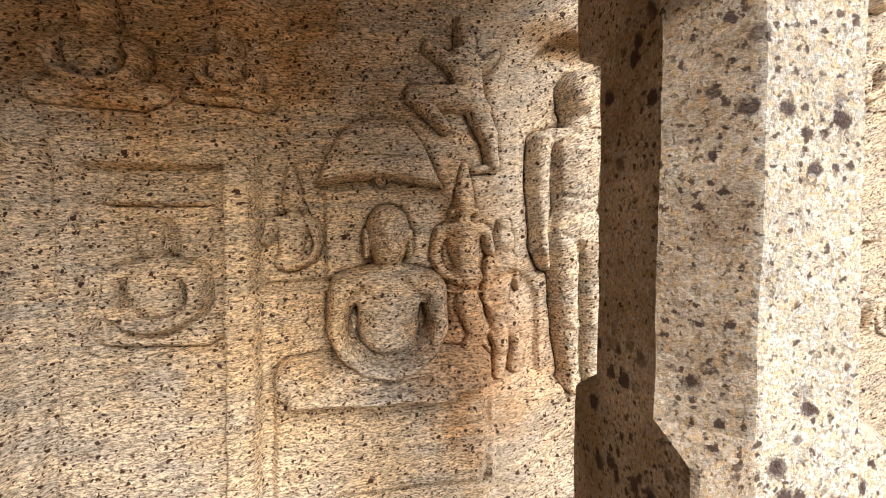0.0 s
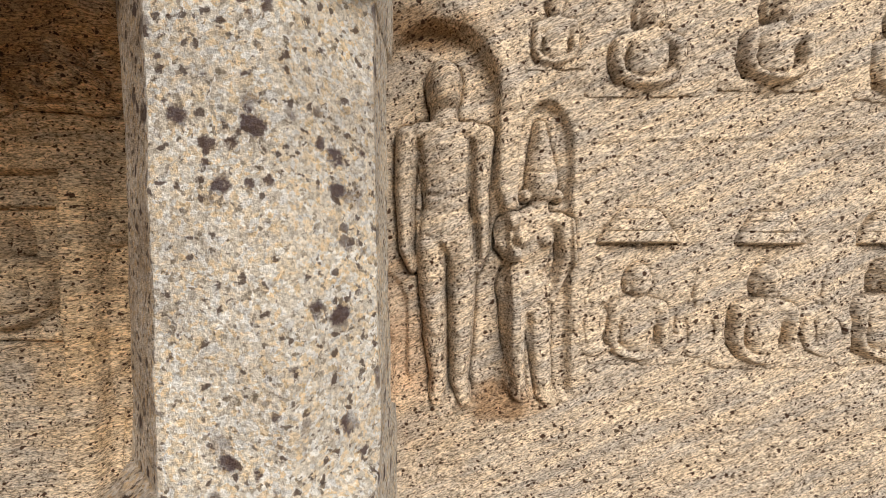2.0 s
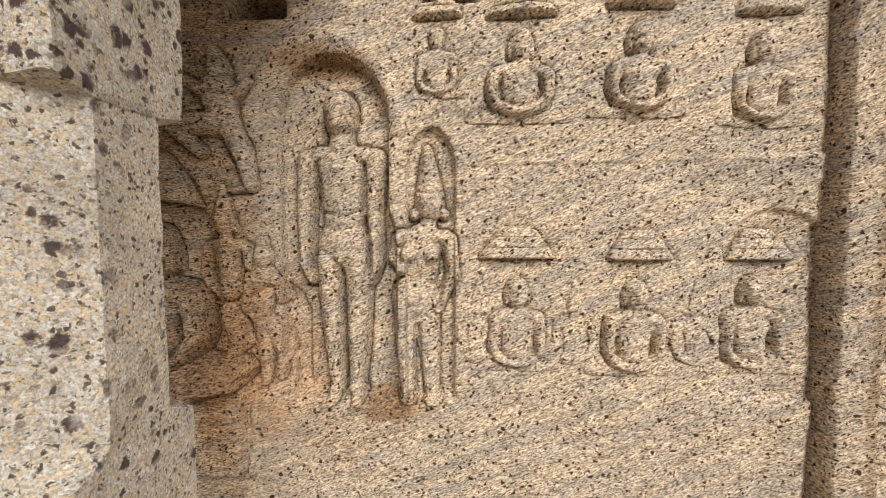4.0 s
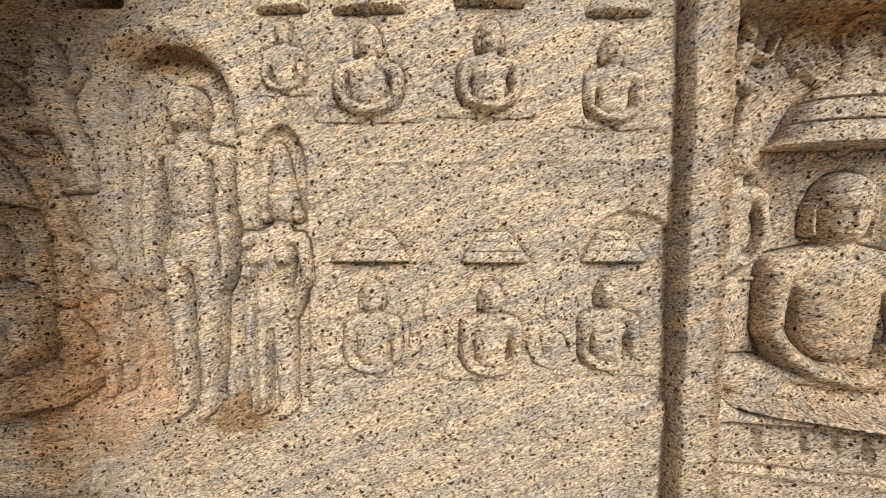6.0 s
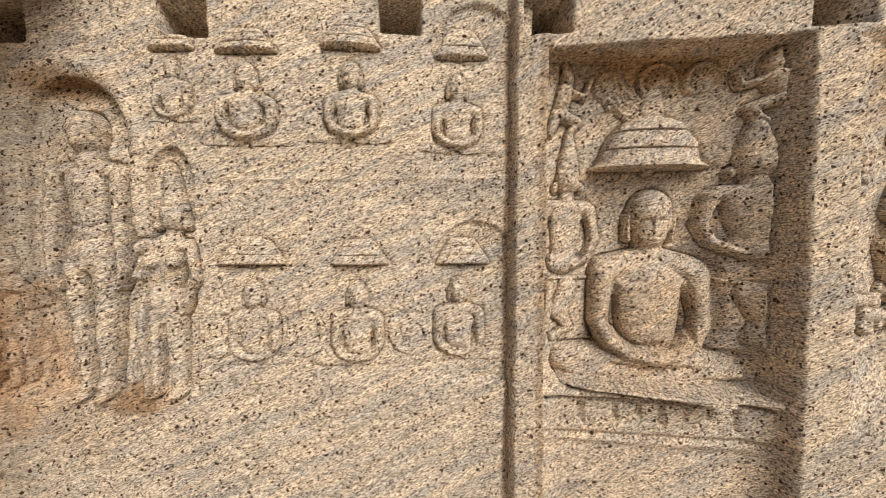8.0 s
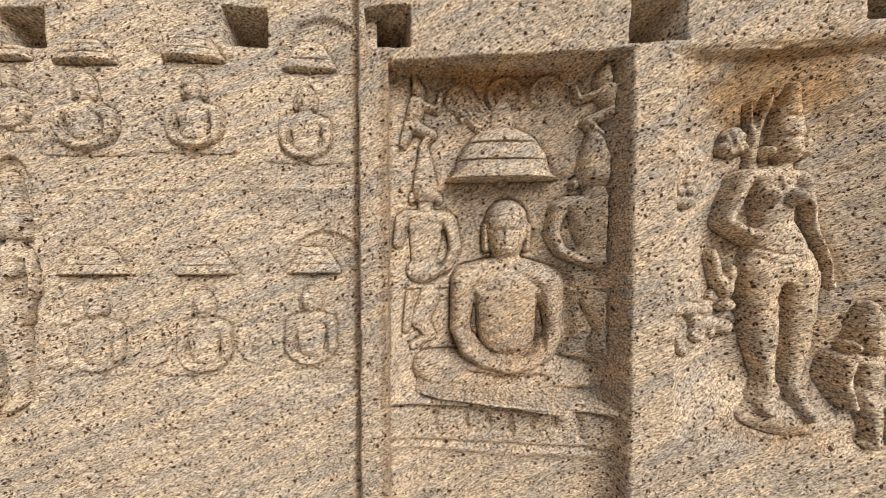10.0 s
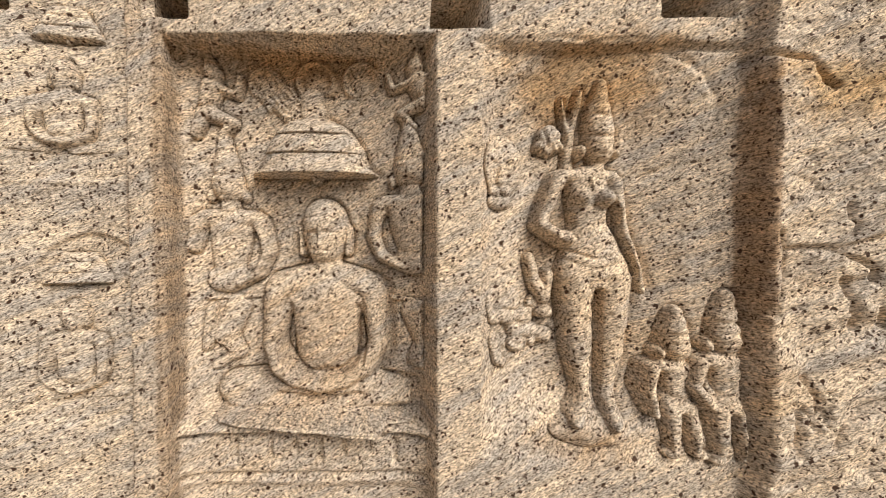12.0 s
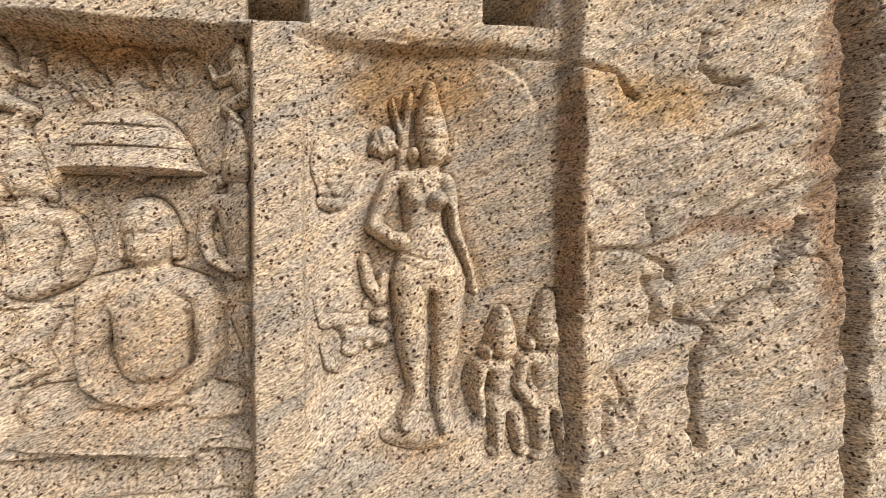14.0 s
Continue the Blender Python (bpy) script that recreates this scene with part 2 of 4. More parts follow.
class Relief:
    """Heights over a patch of wall: s along it, z up; shapes are joined by the higher one."""

    def __init__(self, s0, s1, z0, z1, step):
        self.s = np.arange(s0, s1 + step / 2, step)
        self.z = np.arange(z0, z1 + step / 2, step)
        self.S, self.Z = np.meshgrid(self.s, self.z)
        self.F = np.zeros_like(self.S)

    def window(self, S, Z):
        """Take over a window of another grid."""
        self.S, self.Z, self.F = S, Z, np.zeros_like(S)
        return self

    def add(self, h):
        self.F = np.maximum(self.F, h)

    def ell(self, cs, cz, rs, rz, high, turn=0.0, lift=0.0, p=0.45, n=2.0):
        a = radians(turn)
        x, y = self.S - cs, self.Z - cz
        x, y = x * math.cos(a) + y * math.sin(a), -x * math.sin(a) + y * math.cos(a)
        q = np.abs(x / rs) ** n + np.abs(y / rz) ** n
        self.add(np.where(q < 1, lift + (high - lift) * np.clip(1 - q, 0, 1) ** p, 0))

    def limb(self, s0, z0, s1, z1, r0, r1, h0, h1=None, p=0.42):
        h1 = h0 if h1 is None else h1
        dx, dz = s1 - s0, z1 - z0
        t = np.clip(((self.S - s0) * dx + (self.Z - z0) * dz) / (dx * dx + dz * dz + 1e-9), 0, 1)
        d2 = (self.S - s0 - t * dx) ** 2 + (self.Z - z0 - t * dz) ** 2
        r = r0 + (r1 - r0) * t
        self.add(np.where(d2 < r * r, (h0 + (h1 - h0) * t) * np.clip(1 - d2 / (r * r), 0, 1) ** p, 0))

    def cut(self, points, r, deep):
        """A chiselled line through the points, where there is a shape."""
        line = 0.0
        for (a, b), (c, d) in zip(points, points[1:]):
            line = np.maximum(line, groove(self.S, self.Z, a, b, c, d, r))
        self.F = np.where(self.F > 0, np.maximum(self.F - deep * line, np.minimum(self.F, 0.007)), self.F)

    def block(self, s0, s1, z0, z1, high, soft=0.012):
        d = np.minimum(np.minimum(self.S - s0, s1 - self.S), np.minimum(self.Z - z0, z1 - self.Z))
        self.add(high * smooth(0, soft, d))

    def dent(self, cs, cz, rs, rz, deep, turn=0.0):
        a = radians(turn)
        x, y = self.S - cs, self.Z - cz
        x, y = x * math.cos(a) + y * math.sin(a), -x * math.sin(a) + y * math.cos(a)
        q = (x / rs) ** 2 + (y / rz) ** 2
        self.F = self.F - deep * np.clip(1 - q, 0, 1) * (self.F > 0)


class Wall:
    """One straight stretch of carved rock, standing on (x, y) and running at an angle."""

    def __init__(self, x, y, angle, height, ripple, step, span):
        a = radians(angle)
        # the masons cut square to the first stretch, so all carving runs straight back along y
        self.origin, self.along, self.out = Vector((x, y, 0)), Vector((math.cos(a), math.sin(a), 0)), Vector((0, -1, 0))
        self.skew, self.normal = math.sin(a), Vector((math.sin(a), -math.cos(a), 0))
        self.height, self.ripple, self.carvings = height, ripple, []
        self.grid = Relief(*span, step)

    def surface(self, S, Z):
        return self.height(S, Z) + self.ripple(S, Z)

    def place(self, S, Z, H):
        o, a, n = self.origin, self.along, self.out
        return np.stack([o[0] + a[0] * S + n[0] * H, o[1] + a[1] * S + n[1] * H, Z], -1)


def sheet(name, points, keep, mat, origin=(0, 0, 0)):
    """A mesh object over a grid of points; keep tells which cells are faces."""
    rows, cols = points.shape[:2]
    index = np.arange(rows * cols).reshape(rows, cols)
    quads = np.stack([index[:-1, :-1], index[:-1, 1:], index[1:, 1:], index[1:, :-1]], -1)[keep]
    used = np.unique(quads)
    renum = np.zeros(rows * cols, np.int64)
    renum[used] = np.arange(len(used))
    quads, verts = renum[quads], points.reshape(-1, 3)[used] - np.array(origin)
    mesh = bpy.data.meshes.new(name)
    mesh.vertices.add(len(verts))
    mesh.vertices.foreach_set("co", verts.ravel())
    mesh.loops.add(quads.size)
    mesh.loops.foreach_set("vertex_index", quads.ravel())
    mesh.polygons.add(len(quads))
    mesh.polygons.foreach_set("loop_start", np.arange(0, quads.size, 4))
    mesh.polygons.foreach_set("use_smooth", np.ones(len(quads), bool))
    mesh.update()
    mesh.validate()
    mesh.materials.append(mat)
    ob = new(name, mesh)
    ob.location = origin
    return ob


def carving(wall, name, shape, span, mat, label, category, group="", step=0.004, sunk=0.026, soft=1, within=(-9, 9), parent=None, column=None, follow=False):
    """A figure in relief, as one mesh standing out of the wall; its outline is cut into the wall."""
    if wall.skew:
        span = (span[0], span[1] + 0.13, span[2], span[3])
    g = Relief(*span, step)
    bg = wall.surface(g.S, g.Z)
    flat = g.S
    seat, level = (bg, 0.0) if column is None else (wall.height(np.full_like(flat, column), g.Z) + wall.ripple(flat, g.Z), wall.height(np.full_like(flat, column), g.Z))
    if follow:
        seat = bg
    g.S = flat - wall.skew * level
    shape(g)
    g.S = flat
    F = blur(np.maximum(g.F, 0) * ((flat > within[0]) & (flat < within[1])), soft)
    wear = 0.006 * fbm(g.S * 22, g.Z * 30, 91, 3)
    solid = F > 0.004
    H = np.where(solid, seat + wear, np.minimum(bg, seat) - sunk - 0.02)
    keep = solid[:-1, :-1] | solid[1:, :-1] | solid[:-1, 1:] | solid[1:, 1:]
    rows = np.any(solid, 1)
    cols = np.any(solid, 0)
    s_mid = float((g.s[cols][0] + g.s[cols][-1]) / 2)
    base = wall.origin + wall.along * s_mid + Vector((0, 0, float(g.z[rows][0])))
    points = wall.place(g.S, g.Z, H) + np.where(solid, F, 0.0)[..., None] * np.array(wall.normal)
    ob = sheet(name, points, keep, mat, tuple(base))
    wall.carvings.append((shape, span, sunk, within, column))
    if parent:
        ob.parent = parent
        ob.location = Vector(ob.location) - parent.location
        return ob
    return tagged(ob, label, category, group)


def finish(wall, name, mat, label):
    """The wall itself, with the outlines of its carvings cut in."""
    g = wall.grid
    H = wall.surface(g.S, g.Z)
    for shape, (s0, s1, z0, z1), sunk, within, column in wall.carvings:
        i0, i1 = np.searchsorted(g.s, (s0, s1))
        j0, j1 = np.searchsorted(g.z, (z0, z1))
        part = Relief(0, 1, 0, 1, 1).window(g.S[j0:j1, i0:i1], g.Z[j0:j1, i0:i1])
        if column is not None:
            part.S = part.S - wall.skew * wall.height(np.full_like(part.S, column), part.Z)
        shape(part)
        part.F = part.F * ((g.S[j0:j1, i0:i1] > within[0]) & (g.S[j0:j1, i0:i1] < within[1]))
        H[j0:j1, i0:i1] -= sunk * np.minimum(1.0, 2.2 * blur(np.clip((part.F - 0.006) / 0.022, 0, 1), 3))
    ob = sheet(name, wall.place(g.S, g.Z, H), np.ones((len(g.z) - 1, len(g.s) - 1), bool), mat)
    # the rock goes on behind: sides, top and back
    bm = bmesh.new()
    bm.from_mesh(ob.data)
    rim = [e for e in bm.edges if e.is_boundary]
    for e in rim:
        e.smooth = False
    made = bmesh.ops.extrude_edge_only(bm, edges=rim)["geom"]
    back = [e for e in made if isinstance(e, bmesh.types.BMEdge) and e.is_boundary]
    for v in {v for e in back for v in e.verts}:
        v.co.y = 3.2 - ob.location.y
    bmesh.ops.contextual_create(bm, geom=back)
    bm.to_mesh(ob.data)
    bm.free()
    return tagged(ob, label, "rock wall", kind="structure")


def hole(S, Z, s0, s1, z0, z1, soft):
    """1 inside a rounded rectangle, 0 outside."""
    wob = 0.006 * fbm(S * 9, Z * 9, 7, 3)
    d = np.minimum(np.minimum(S - s0, s1 - S), np.minimum(Z - z0, z1 - Z)) + wob
    return smooth(-soft, soft, d)


def groove(S, Z, s0, z0, s1, z1, r):
    dx, dz = s1 - s0, z1 - z0
    t = np.clip(((S - s0) * dx + (Z - z0) * dz) / (dx * dx + dz * dz), 0, 1)
    d2 = (S - s0 - t * dx) ** 2 + (Z - z0 - t * dz) ** 2
    return np.exp(-d2 / (r * r))


def crack(S, Z, points, r, seed=3):
    """A wandering crack through a few points."""
    ws = S + 0.018 * fbm(S * 7, Z * 7, seed, 4)
    wz = Z + 0.018 * fbm(S * 7 + 40, Z * 7, seed + 9, 4)
    total = np.zeros_like(S)
    for (a, b), (c, d) in zip(points, points[1:]):
        total = np.maximum(total, groove(ws, wz, a, b, c, d, r))
    return total


def arch(S, Z, cs, cz, rs, rz, z_foot):
    """Distance-like field, above 0 inside an arched recess that runs down to z_foot."""
    up = 1 - ((S - cs) / rs) ** 2 - (np.maximum(Z - cz, 0) / rz) ** 2
    return np.minimum(up, (Z - z_foot) * 6)


def height_a(S, Z):
    h = np.interp(S, (-2.4, -1.5, -1.02, -0.95, -0.44, -0.30, 0.0, 0.40, 0.75, 1.25, 1.9, 2.45, 2.57, 2.7), (0.14, 0.08, 0.065, 0.06, 0.055, -0.02, -0.04, -0.05, -0.03, -0.005, 0.015, 0.015, 0.05, 0.055))
    h = h + 0.03 * smooth(1.6, 2.1, Z) * smooth(1.1, 1.7, S)
    h = h + 0.06 * smooth(-1.045, -1.065, S) * smooth(1.83, 1.79, Z)
    h = h + 0.05 * hole(S, Z, -0.335, 0.43, 0.60, 0.985, 0.02) + 0.02 * smooth(0.45, 0.40, S) * smooth(0.95, 0.7, Z)
    # pilaster between the two seated figures under the roof, and the edge left of them
    h = h + 0.055 * hole(S, Z, -0.468, -0.380, 0.4, 1.72, 0.008)
    h = h + 0.05 * hole(S, Z, -0.98, -0.40, 1.86, 1.92, 0.02) * 0.4 - 0.055 * hole(S, Z, -0.90, -0.475, 1.13, 1.72, 0.010) - 0.05 * np.exp(-((S + 0.985) / 0.022) ** 2) * smooth(1.80, 1.74, Z)
    h = h - 0.03 * hole(S, Z, -0.375, -0.16, 1.315, 1.335, 0.008) - 0.05 * crack(S, Z, ((0.425, 0.99), (0.41, 0.80), (0.40, 0.58)), 0.016, 33)
    h = h - 0.05 * hole(S, Z, -0.39, -0.18, 1.31, 1.86, 0.012) * smooth(1.95, 1.55, Z + 0.7 * S + 0.2)
    h = h - 0.045 * smooth(0.0, 0.5, arch(S, Z, 0.03, 1.45, 0.30, 0.45, 1.0))
    # hollow round the standing figure and its companion
    halo = np.maximum(arch(S, Z, 0.76, 2.0, 0.225, 0.27, 1.05), arch(S, Z, 0.80, 1.5, 0.22, 0.3, 0.90))
    h = h - 0.08 * smooth(0.0, 0.14, halo) - 0.05 * smooth(0.0, 0.25, arch(S, Z, 1.145, 1.80, 0.10, 0.19, 0.90))
    h = h - 0.03 * smooth(0.0, 0.3, arch(S, Z, 0.52, 1.22, 0.13, 0.16, 0.92))
    h = h + 0.02 * np.exp(-((np.hypot((S - 0.72) / 0.30, np.maximum(Z - 1.95, 0) / 0.38) - 1) / 0.09) ** 2) * (Z > 1.95)
    # arched frames at the end of both rows, the thin ledge lines and the edge
    for cz, top in ((1.47, 0.20), (2.40, 0.22)):
        a = arch(S, Z, 2.46, cz, 0.20, top, cz - 0.55)
        h = h - 0.022 * smooth(0.0, 0.16, a)
    h = h + 0.006 * groove(S, Z, 1.30, 1.838, 2.60, 1.862, 0.008) - 0.003 * groove(S, Z, 1.30, 1.825, 2.60, 1.848, 0.008)
    h = h - 0.02 * np.exp(-((S - 2.615 + 0.01 * np.sin(Z * 5)) / 0.02) ** 2)
    # beam sockets
    for s0, s1, z0 in ((0.37, 0.58, 2.405), (1.11, 1.315, 2.44), (2.04, 2.215, 2.48)):
        h = h - 0.34 * hole(S, Z, s0, s1, z0, z0 + 0.155, 0.006)
    return h


def ripple_a(S, Z):
    a = radians(26)
    u, v = S * math.cos(a) + Z * math.sin(a), -S * math.sin(a) + Z * math.cos(a)
    return 0.022 * fbm(S * 2.1, Z * 2.1, 11, 3) + 0.012 * fbm(u * 5, v * 17, 23, 4, 0.6) + 0.006 * fbm(S * 34, Z * 40, 31, 3, 0.6)


def height_c(S, Z):
    edge = S + 0.022 * fbm(S * 3, Z * 6, 41, 4)
    rough = smooth(2.262, 2.282, edge) * (0.105 + 0.105 * smooth(2.3, 3.1, S))
    h = rough
    h = h - 0.20 * smooth(0.004, -0.016, S + 0.008 * fbm(S * 3, Z * 8, 71, 3))
    # deep seated niche with its plinth
    deep = hole(S, Z, 0.135, 1.135, 0.1, 2.385, 0.006)
    shelf = smooth(0.93, 0.90, Z)
    bowl = np.interp(S, (0.13, 0.20, 0.32, 0.50, 0.88, 1.00, 1.09, 1.13), (0.21, 0.25, 0.32, 0.38, 0.37, 0.30, 0.23, 0.18)) * np.interp(Z, (1.65, 2.2, 2.39), (1.0, 0.72, 0.60))
    h = h - deep * (bowl * (1 - shelf) + np.minimum(0.55 * bowl, 0.15) * shelf)
    ledge = 0.86 + 0.01 * (S - 0.65)
    h = h - deep * 0.045 * np.exp(-((Z - ledge + 0.012) / 0.010) ** 2)
    h = h + deep * 0.036 * hole(S, Z, 0.1, 1.2, ledge, ledge + 0.028, 0.006)
    teeth = 0.0
    for k, (c, w) in enumerate(((0.35, 0.03), (0.50, 0.02), (0.60, 0.022), (0.70, 0.03), (0.80, 0.022), (0.90, 0.028), (1.01, 0.02))):
        teeth = np.maximum(teeth, hole(S, Z, c - w / 2, c + w / 2, 0.73 + 0.02 * (k % 3), 0.835, 0.006))
    h = h - deep * 0.034 * teeth - deep * 0.03 * np.exp(-((Z - 0.665 - 0.02 * S) / 0.012) ** 2) - deep * 0.02 * smooth(0.66, 0.62, Z)
    # hollow of the standing goddess, deepest at its far side
    fem = hole(S, Z, 1.315, 2.40, 0.80, 2.355, 0.012) * smooth(2.282, 2.265, edge)
    h = h - fem * np.interp(S, (1.31, 1.40, 1.60, 1.95, 2.12, 2.27), (0.05, 0.15, 0.22, 0.18, 0.08, 0.025)) * (0.25 * smooth(0.80, 0.86, Z) + 0.75 * smooth(0.84, 1.10, Z + 0.05 * fbm(S * 5, Z * 5, 47, 3))) * (0.35 + 0.65 * smooth(2.37, 2.0, Z))
    h = h - 0.016 * crack(S, Z, ((1.30, 2.36), (1.55, 2.365), (1.95, 2.36), (2.25, 2.33)), 0.010, 5)
    h = h - 0.012 * np.exp(-((np.hypot((S - 1.90) / 0.30, (Z - 2.12) / 0.24) - 1) / 0.05) ** 2) * (S > 1.98)
    # cracks and flaked edges over the raw rock
    h = h - 0.15 * crack(S, Z, ((3.06, 1.72), (2.985, 1.565), (2.945, 1.465), (2.803, 1.397), (2.741, 1.309), (2.700, 1.211), (2.695, 1.053), (2.702, 0.885)), 0.013, 13)
    h = h - 0.05 * crack(S, Z, ((2.261, 2.283), (2.411, 2.274), (2.443, 2.196), (2.478, 2.165)), 0.009, 17)
    h = h - 0.045 * crack(S, Z, ((2.697, 2.376), (2.689, 2.262), (2.743, 2.216), (2.828, 2.209)), 0.009, 19)
    h = h - 0.03 * crack(S, Z, ((2.340, 1.605), (2.504, 1.605), (2.712, 1.673), (2.880, 1.791), (3.05, 1.86)), 0.012, 21)
    for points, seed in ((((2.52, 1.50), (2.537, 1.469), (2.561, 1.332)), 27), (((2.463, 0.93), (2.514, 1.02), (2.639, 1.094)), 39), (((2.360, 0.90), (2.369, 1.045)), 43),
                         (((2.50, 1.60), (2.58, 1.57), (2.61, 1.50)), 35), (((2.62, 1.40), (2.66, 1.34), (2.73, 1.33)), 37), (((2.30, 1.66), (2.33, 1.52), (2.30, 1.38)), 45), (((2.40, 1.16), (2.43, 1.08), (2.42, 0.98)), 49),
                         (((2.52, 1.76), (2.53, 1.66)), 55), (((2.90, 2.05), (2.76, 2.00)), 59)):
        h = h - 0.036 * crack(S, Z, points, 0.010, seed)
    # rounded end into the dark cleft
    wob = 0.05 * fbm(S * 2, Z * 3, 57, 3)
    h = h - 0.9 * smooth(3.20, 3.33, S + wob + 0.02 * (Z - 1.6)) + 0.85 * smooth(3.375, 3.415, S + 0.6 * wob - 0.05 * smooth(1.80, 1.90, Z))
    for s0, s1, z0 in ((0.035, 0.225, 2.455), (1.13, 1.328, 2.415), (1.965, 2.225, 2.45)):
        h = h - 0.36 * hole(S, Z, s0, s1, z0, z0 + 0.165, 0.006)
    return h


def ripple_c(S, Z):
    a = radians(30)
    u, v = S * math.cos(a) + Z * math.sin(a), -S * math.sin(a) + Z * math.cos(a)
    raw = 1 + 0.9 * smooth(2.2, 2.4, S)
    ridged = np.abs(fbm(u * 3.2, v * 6.5, 63, 4, 0.55))
    return raw * (0.014 * fbm(S * 2.1, Z * 2.1, 51, 3) + 0.010 * fbm(u * 5, v * 17, 53, 4, 0.6)) + 0.006 * fbm(S * 34, Z * 40, 61, 3, 0.6) - smooth(2.26, 2.40, S) * (0.055 * ridged + 0.028 * np.exp(-(fbm(u * 4.2, v * 5.5, 83, 4, 0.5) / 0.016) ** 2) * smooth(-0.05, 0.15, fbm(u * 2.0, v * 2.6, 87, 2)))


WALL_A = Wall(0.0, 1.5, 0, height_a, ripple_a, 0.007, (-2.2, 2.70, 0.0, 3.2))
WALL_C = Wall(2.62, 1.36, -16, height_c, ripple_c, 0.007, (-0.03, 3.9, 0.0, 3.2))


# ---- carved figures ----
def seated(c, hand, w, drop, head, high, knees=1.78, detail=True, flat=1.0):
    """A seated figure in meditation: c its middle, hand the height of its joined hands, w its shoulders' width, drop from shoulder to hand, head the head's height."""
    top, lap, soft = hand + drop, max(0.85, flat), 0.5 if flat > 0.3 else 1.4
    def shape(g):
        # crossed legs: thighs, the shin laid on top, feet
        for k in (-1, 1):
            g.limb(c + k * 0.12 * w, hand - 0.05 * w, c + k * (knees / 2 - 0.15) * w, hand - 0.03 * w, 0.15 * w, 0.14 * w, high * 0.86 * flat, high * 0.80 * flat, soft)
        if flat > 0.3:
            g.limb(c - (knees / 2 - 0.20) * w, hand - 0.09 * w, c + 0.46 * w, hand - 0.15 * w, 0.085 * w, 0.075 * w, high * 0.98 * flat, high * 0.9 * flat, soft)
            g.limb(c + (knees / 2 - 0.22) * w, hand - 0.06 * w, c - 0.10 * w, hand - 0.13 * w, 0.09 * w, 0.07 * w, high * 0.98 * flat, high * 0.95 * flat, soft)
        # trunk, chest and belly
        g.limb(c, top - 0.22 * w, c, hand + 0.22 * w, 0.315 * w, 0.235 * w, high * 0.74, high * 0.74, 0.45)
        g.ell(c, top - 0.22 * w, 0.37 * w, 0.19 * w, high * 0.72, 0, 0, 0.42)
        g.ell(c, hand + 0.24 * w, 0.22 * w, 0.17 * w, high * 0.84, 0, 0, 0.5)
        for k in (-1, 1):
            # sloping shoulder, upper arm, forearm, hand
            g.limb(c + k * 0.09 * w, top + 0.0 * w, c + k * 0.36 * w, top - 0.115 * w, 0.085 * w, 0.125 * w, high * 0.62, high * 0.76, 0.45)
            g.limb(c + k * 0.385 * w, top - 0.14 * w, c + k * 0.415 * w, hand + 0.32 * w, 0.112 * w, 0.088 * w, high * 0.84, high * 0.86, 0.5)
            g.limb(c + k * 0.415 * w, hand + 0.32 * w, c + k * 0.33 * w, hand + 0.15 * w, 0.092 * w, 0.092 * w, high * 0.88, high * lap * 0.98, 0.5)
            g.limb(c + k * 0.33 * w, hand + 0.15 * w, c + k * 0.19 * w, hand + 0.055 * w, 0.092 * w, 0.075 * w, high * lap * 0.98, high * lap * 1.06, 0.5)
            g.limb(c + k * 0.19 * w, hand + 0.055 * w, c, hand + 0.02 * w, 0.075 * w, 0.072 * w, high * lap * 1.06, high * lap * 1.12, 0.5)
        # the gaps between arms and trunk, narrow above and open below
        for k in (-1, 1):
            g.cut([(c + k * 0.265 * w, top - 0.26 * w), (c + k * 0.30 * w, hand + 0.36 * w), (c + k * 0.245 * w, hand + 0.20 * w), (c + k * 0.12 * w, hand + 0.115 * w)], 0.017 * w, 0.24 * high)
            g.dent(c + k * 0.292 * w, hand + 0.36 * w, 0.038 * w, 0.19 * w, 0.75 * high, k * 8)
        g.cut([(c - 0.12 * w, hand + 0.115 * w), (c + 0.12 * w, hand + 0.115 * w)], 0.022 * w, 0.16 * high)
        g.cut([(c - 0.30 * w, hand - 0.045 * w), (c, hand - 0.075 * w), (c + 0.30 * w, hand - 0.045 * w)], 0.025 * w, 0.22 * high * (flat > 0.3))
        g.limb(c, top - 0.05 * w, c, top + 0.12 * w, 0.14 * w, 0.115 * w, high * 0.60, None, 0.5)
        cz, rx, rz = top + 0.06 * w + head * 0.5, head * 0.345, head * 0.5
        g.ell(c, cz + 0.12 * rz, rx, rz * 0.88, high * 1.10, 0, 0, 0.5, 2.2)
        g.ell(c, cz - 0.30 * rz, rx * 0.84, rz * 0.70, high * 1.08, 0, 0, 0.5, 2.2)
        if detail:
            for k in (-1, 1):
                g.limb(c + k * rx * 1.03, cz + 0.12 * rz, c + k * rx * 0.98, cz - 0.62 * rz, 0.13 * rx, 0.17 * rx, high * 0.55, None, 0.5)
                g.cut([(c + k * 0.18 * rx, cz - 0.02 * rz), (c + k * 0.62 * rx, cz - 0.02 * rz)], 0.055 * rz, 0.14 * high)
                g.ell(c + k * 0.36 * rx, cz - 0.085 * rz, 0.22 * rx, 0.055 * rz, high * 1.07)
            g.limb(c, cz + 0.04 * rz, c, cz - 0.36 * rz, 0.08 * rx, 0.19 * rx, high * 1.15, high * 1.28, 0.5)
            g.ell(c, cz - 0.53 * rz, 0.30 * rx, 0.055 * rz, high * 1.14)
            g.cut([(c - 0.28 * rx, cz - 0.53 * rz), (c + 0.28 * rx, cz - 0.53 * rz)], 0.026 * rz, 0.15 * high)
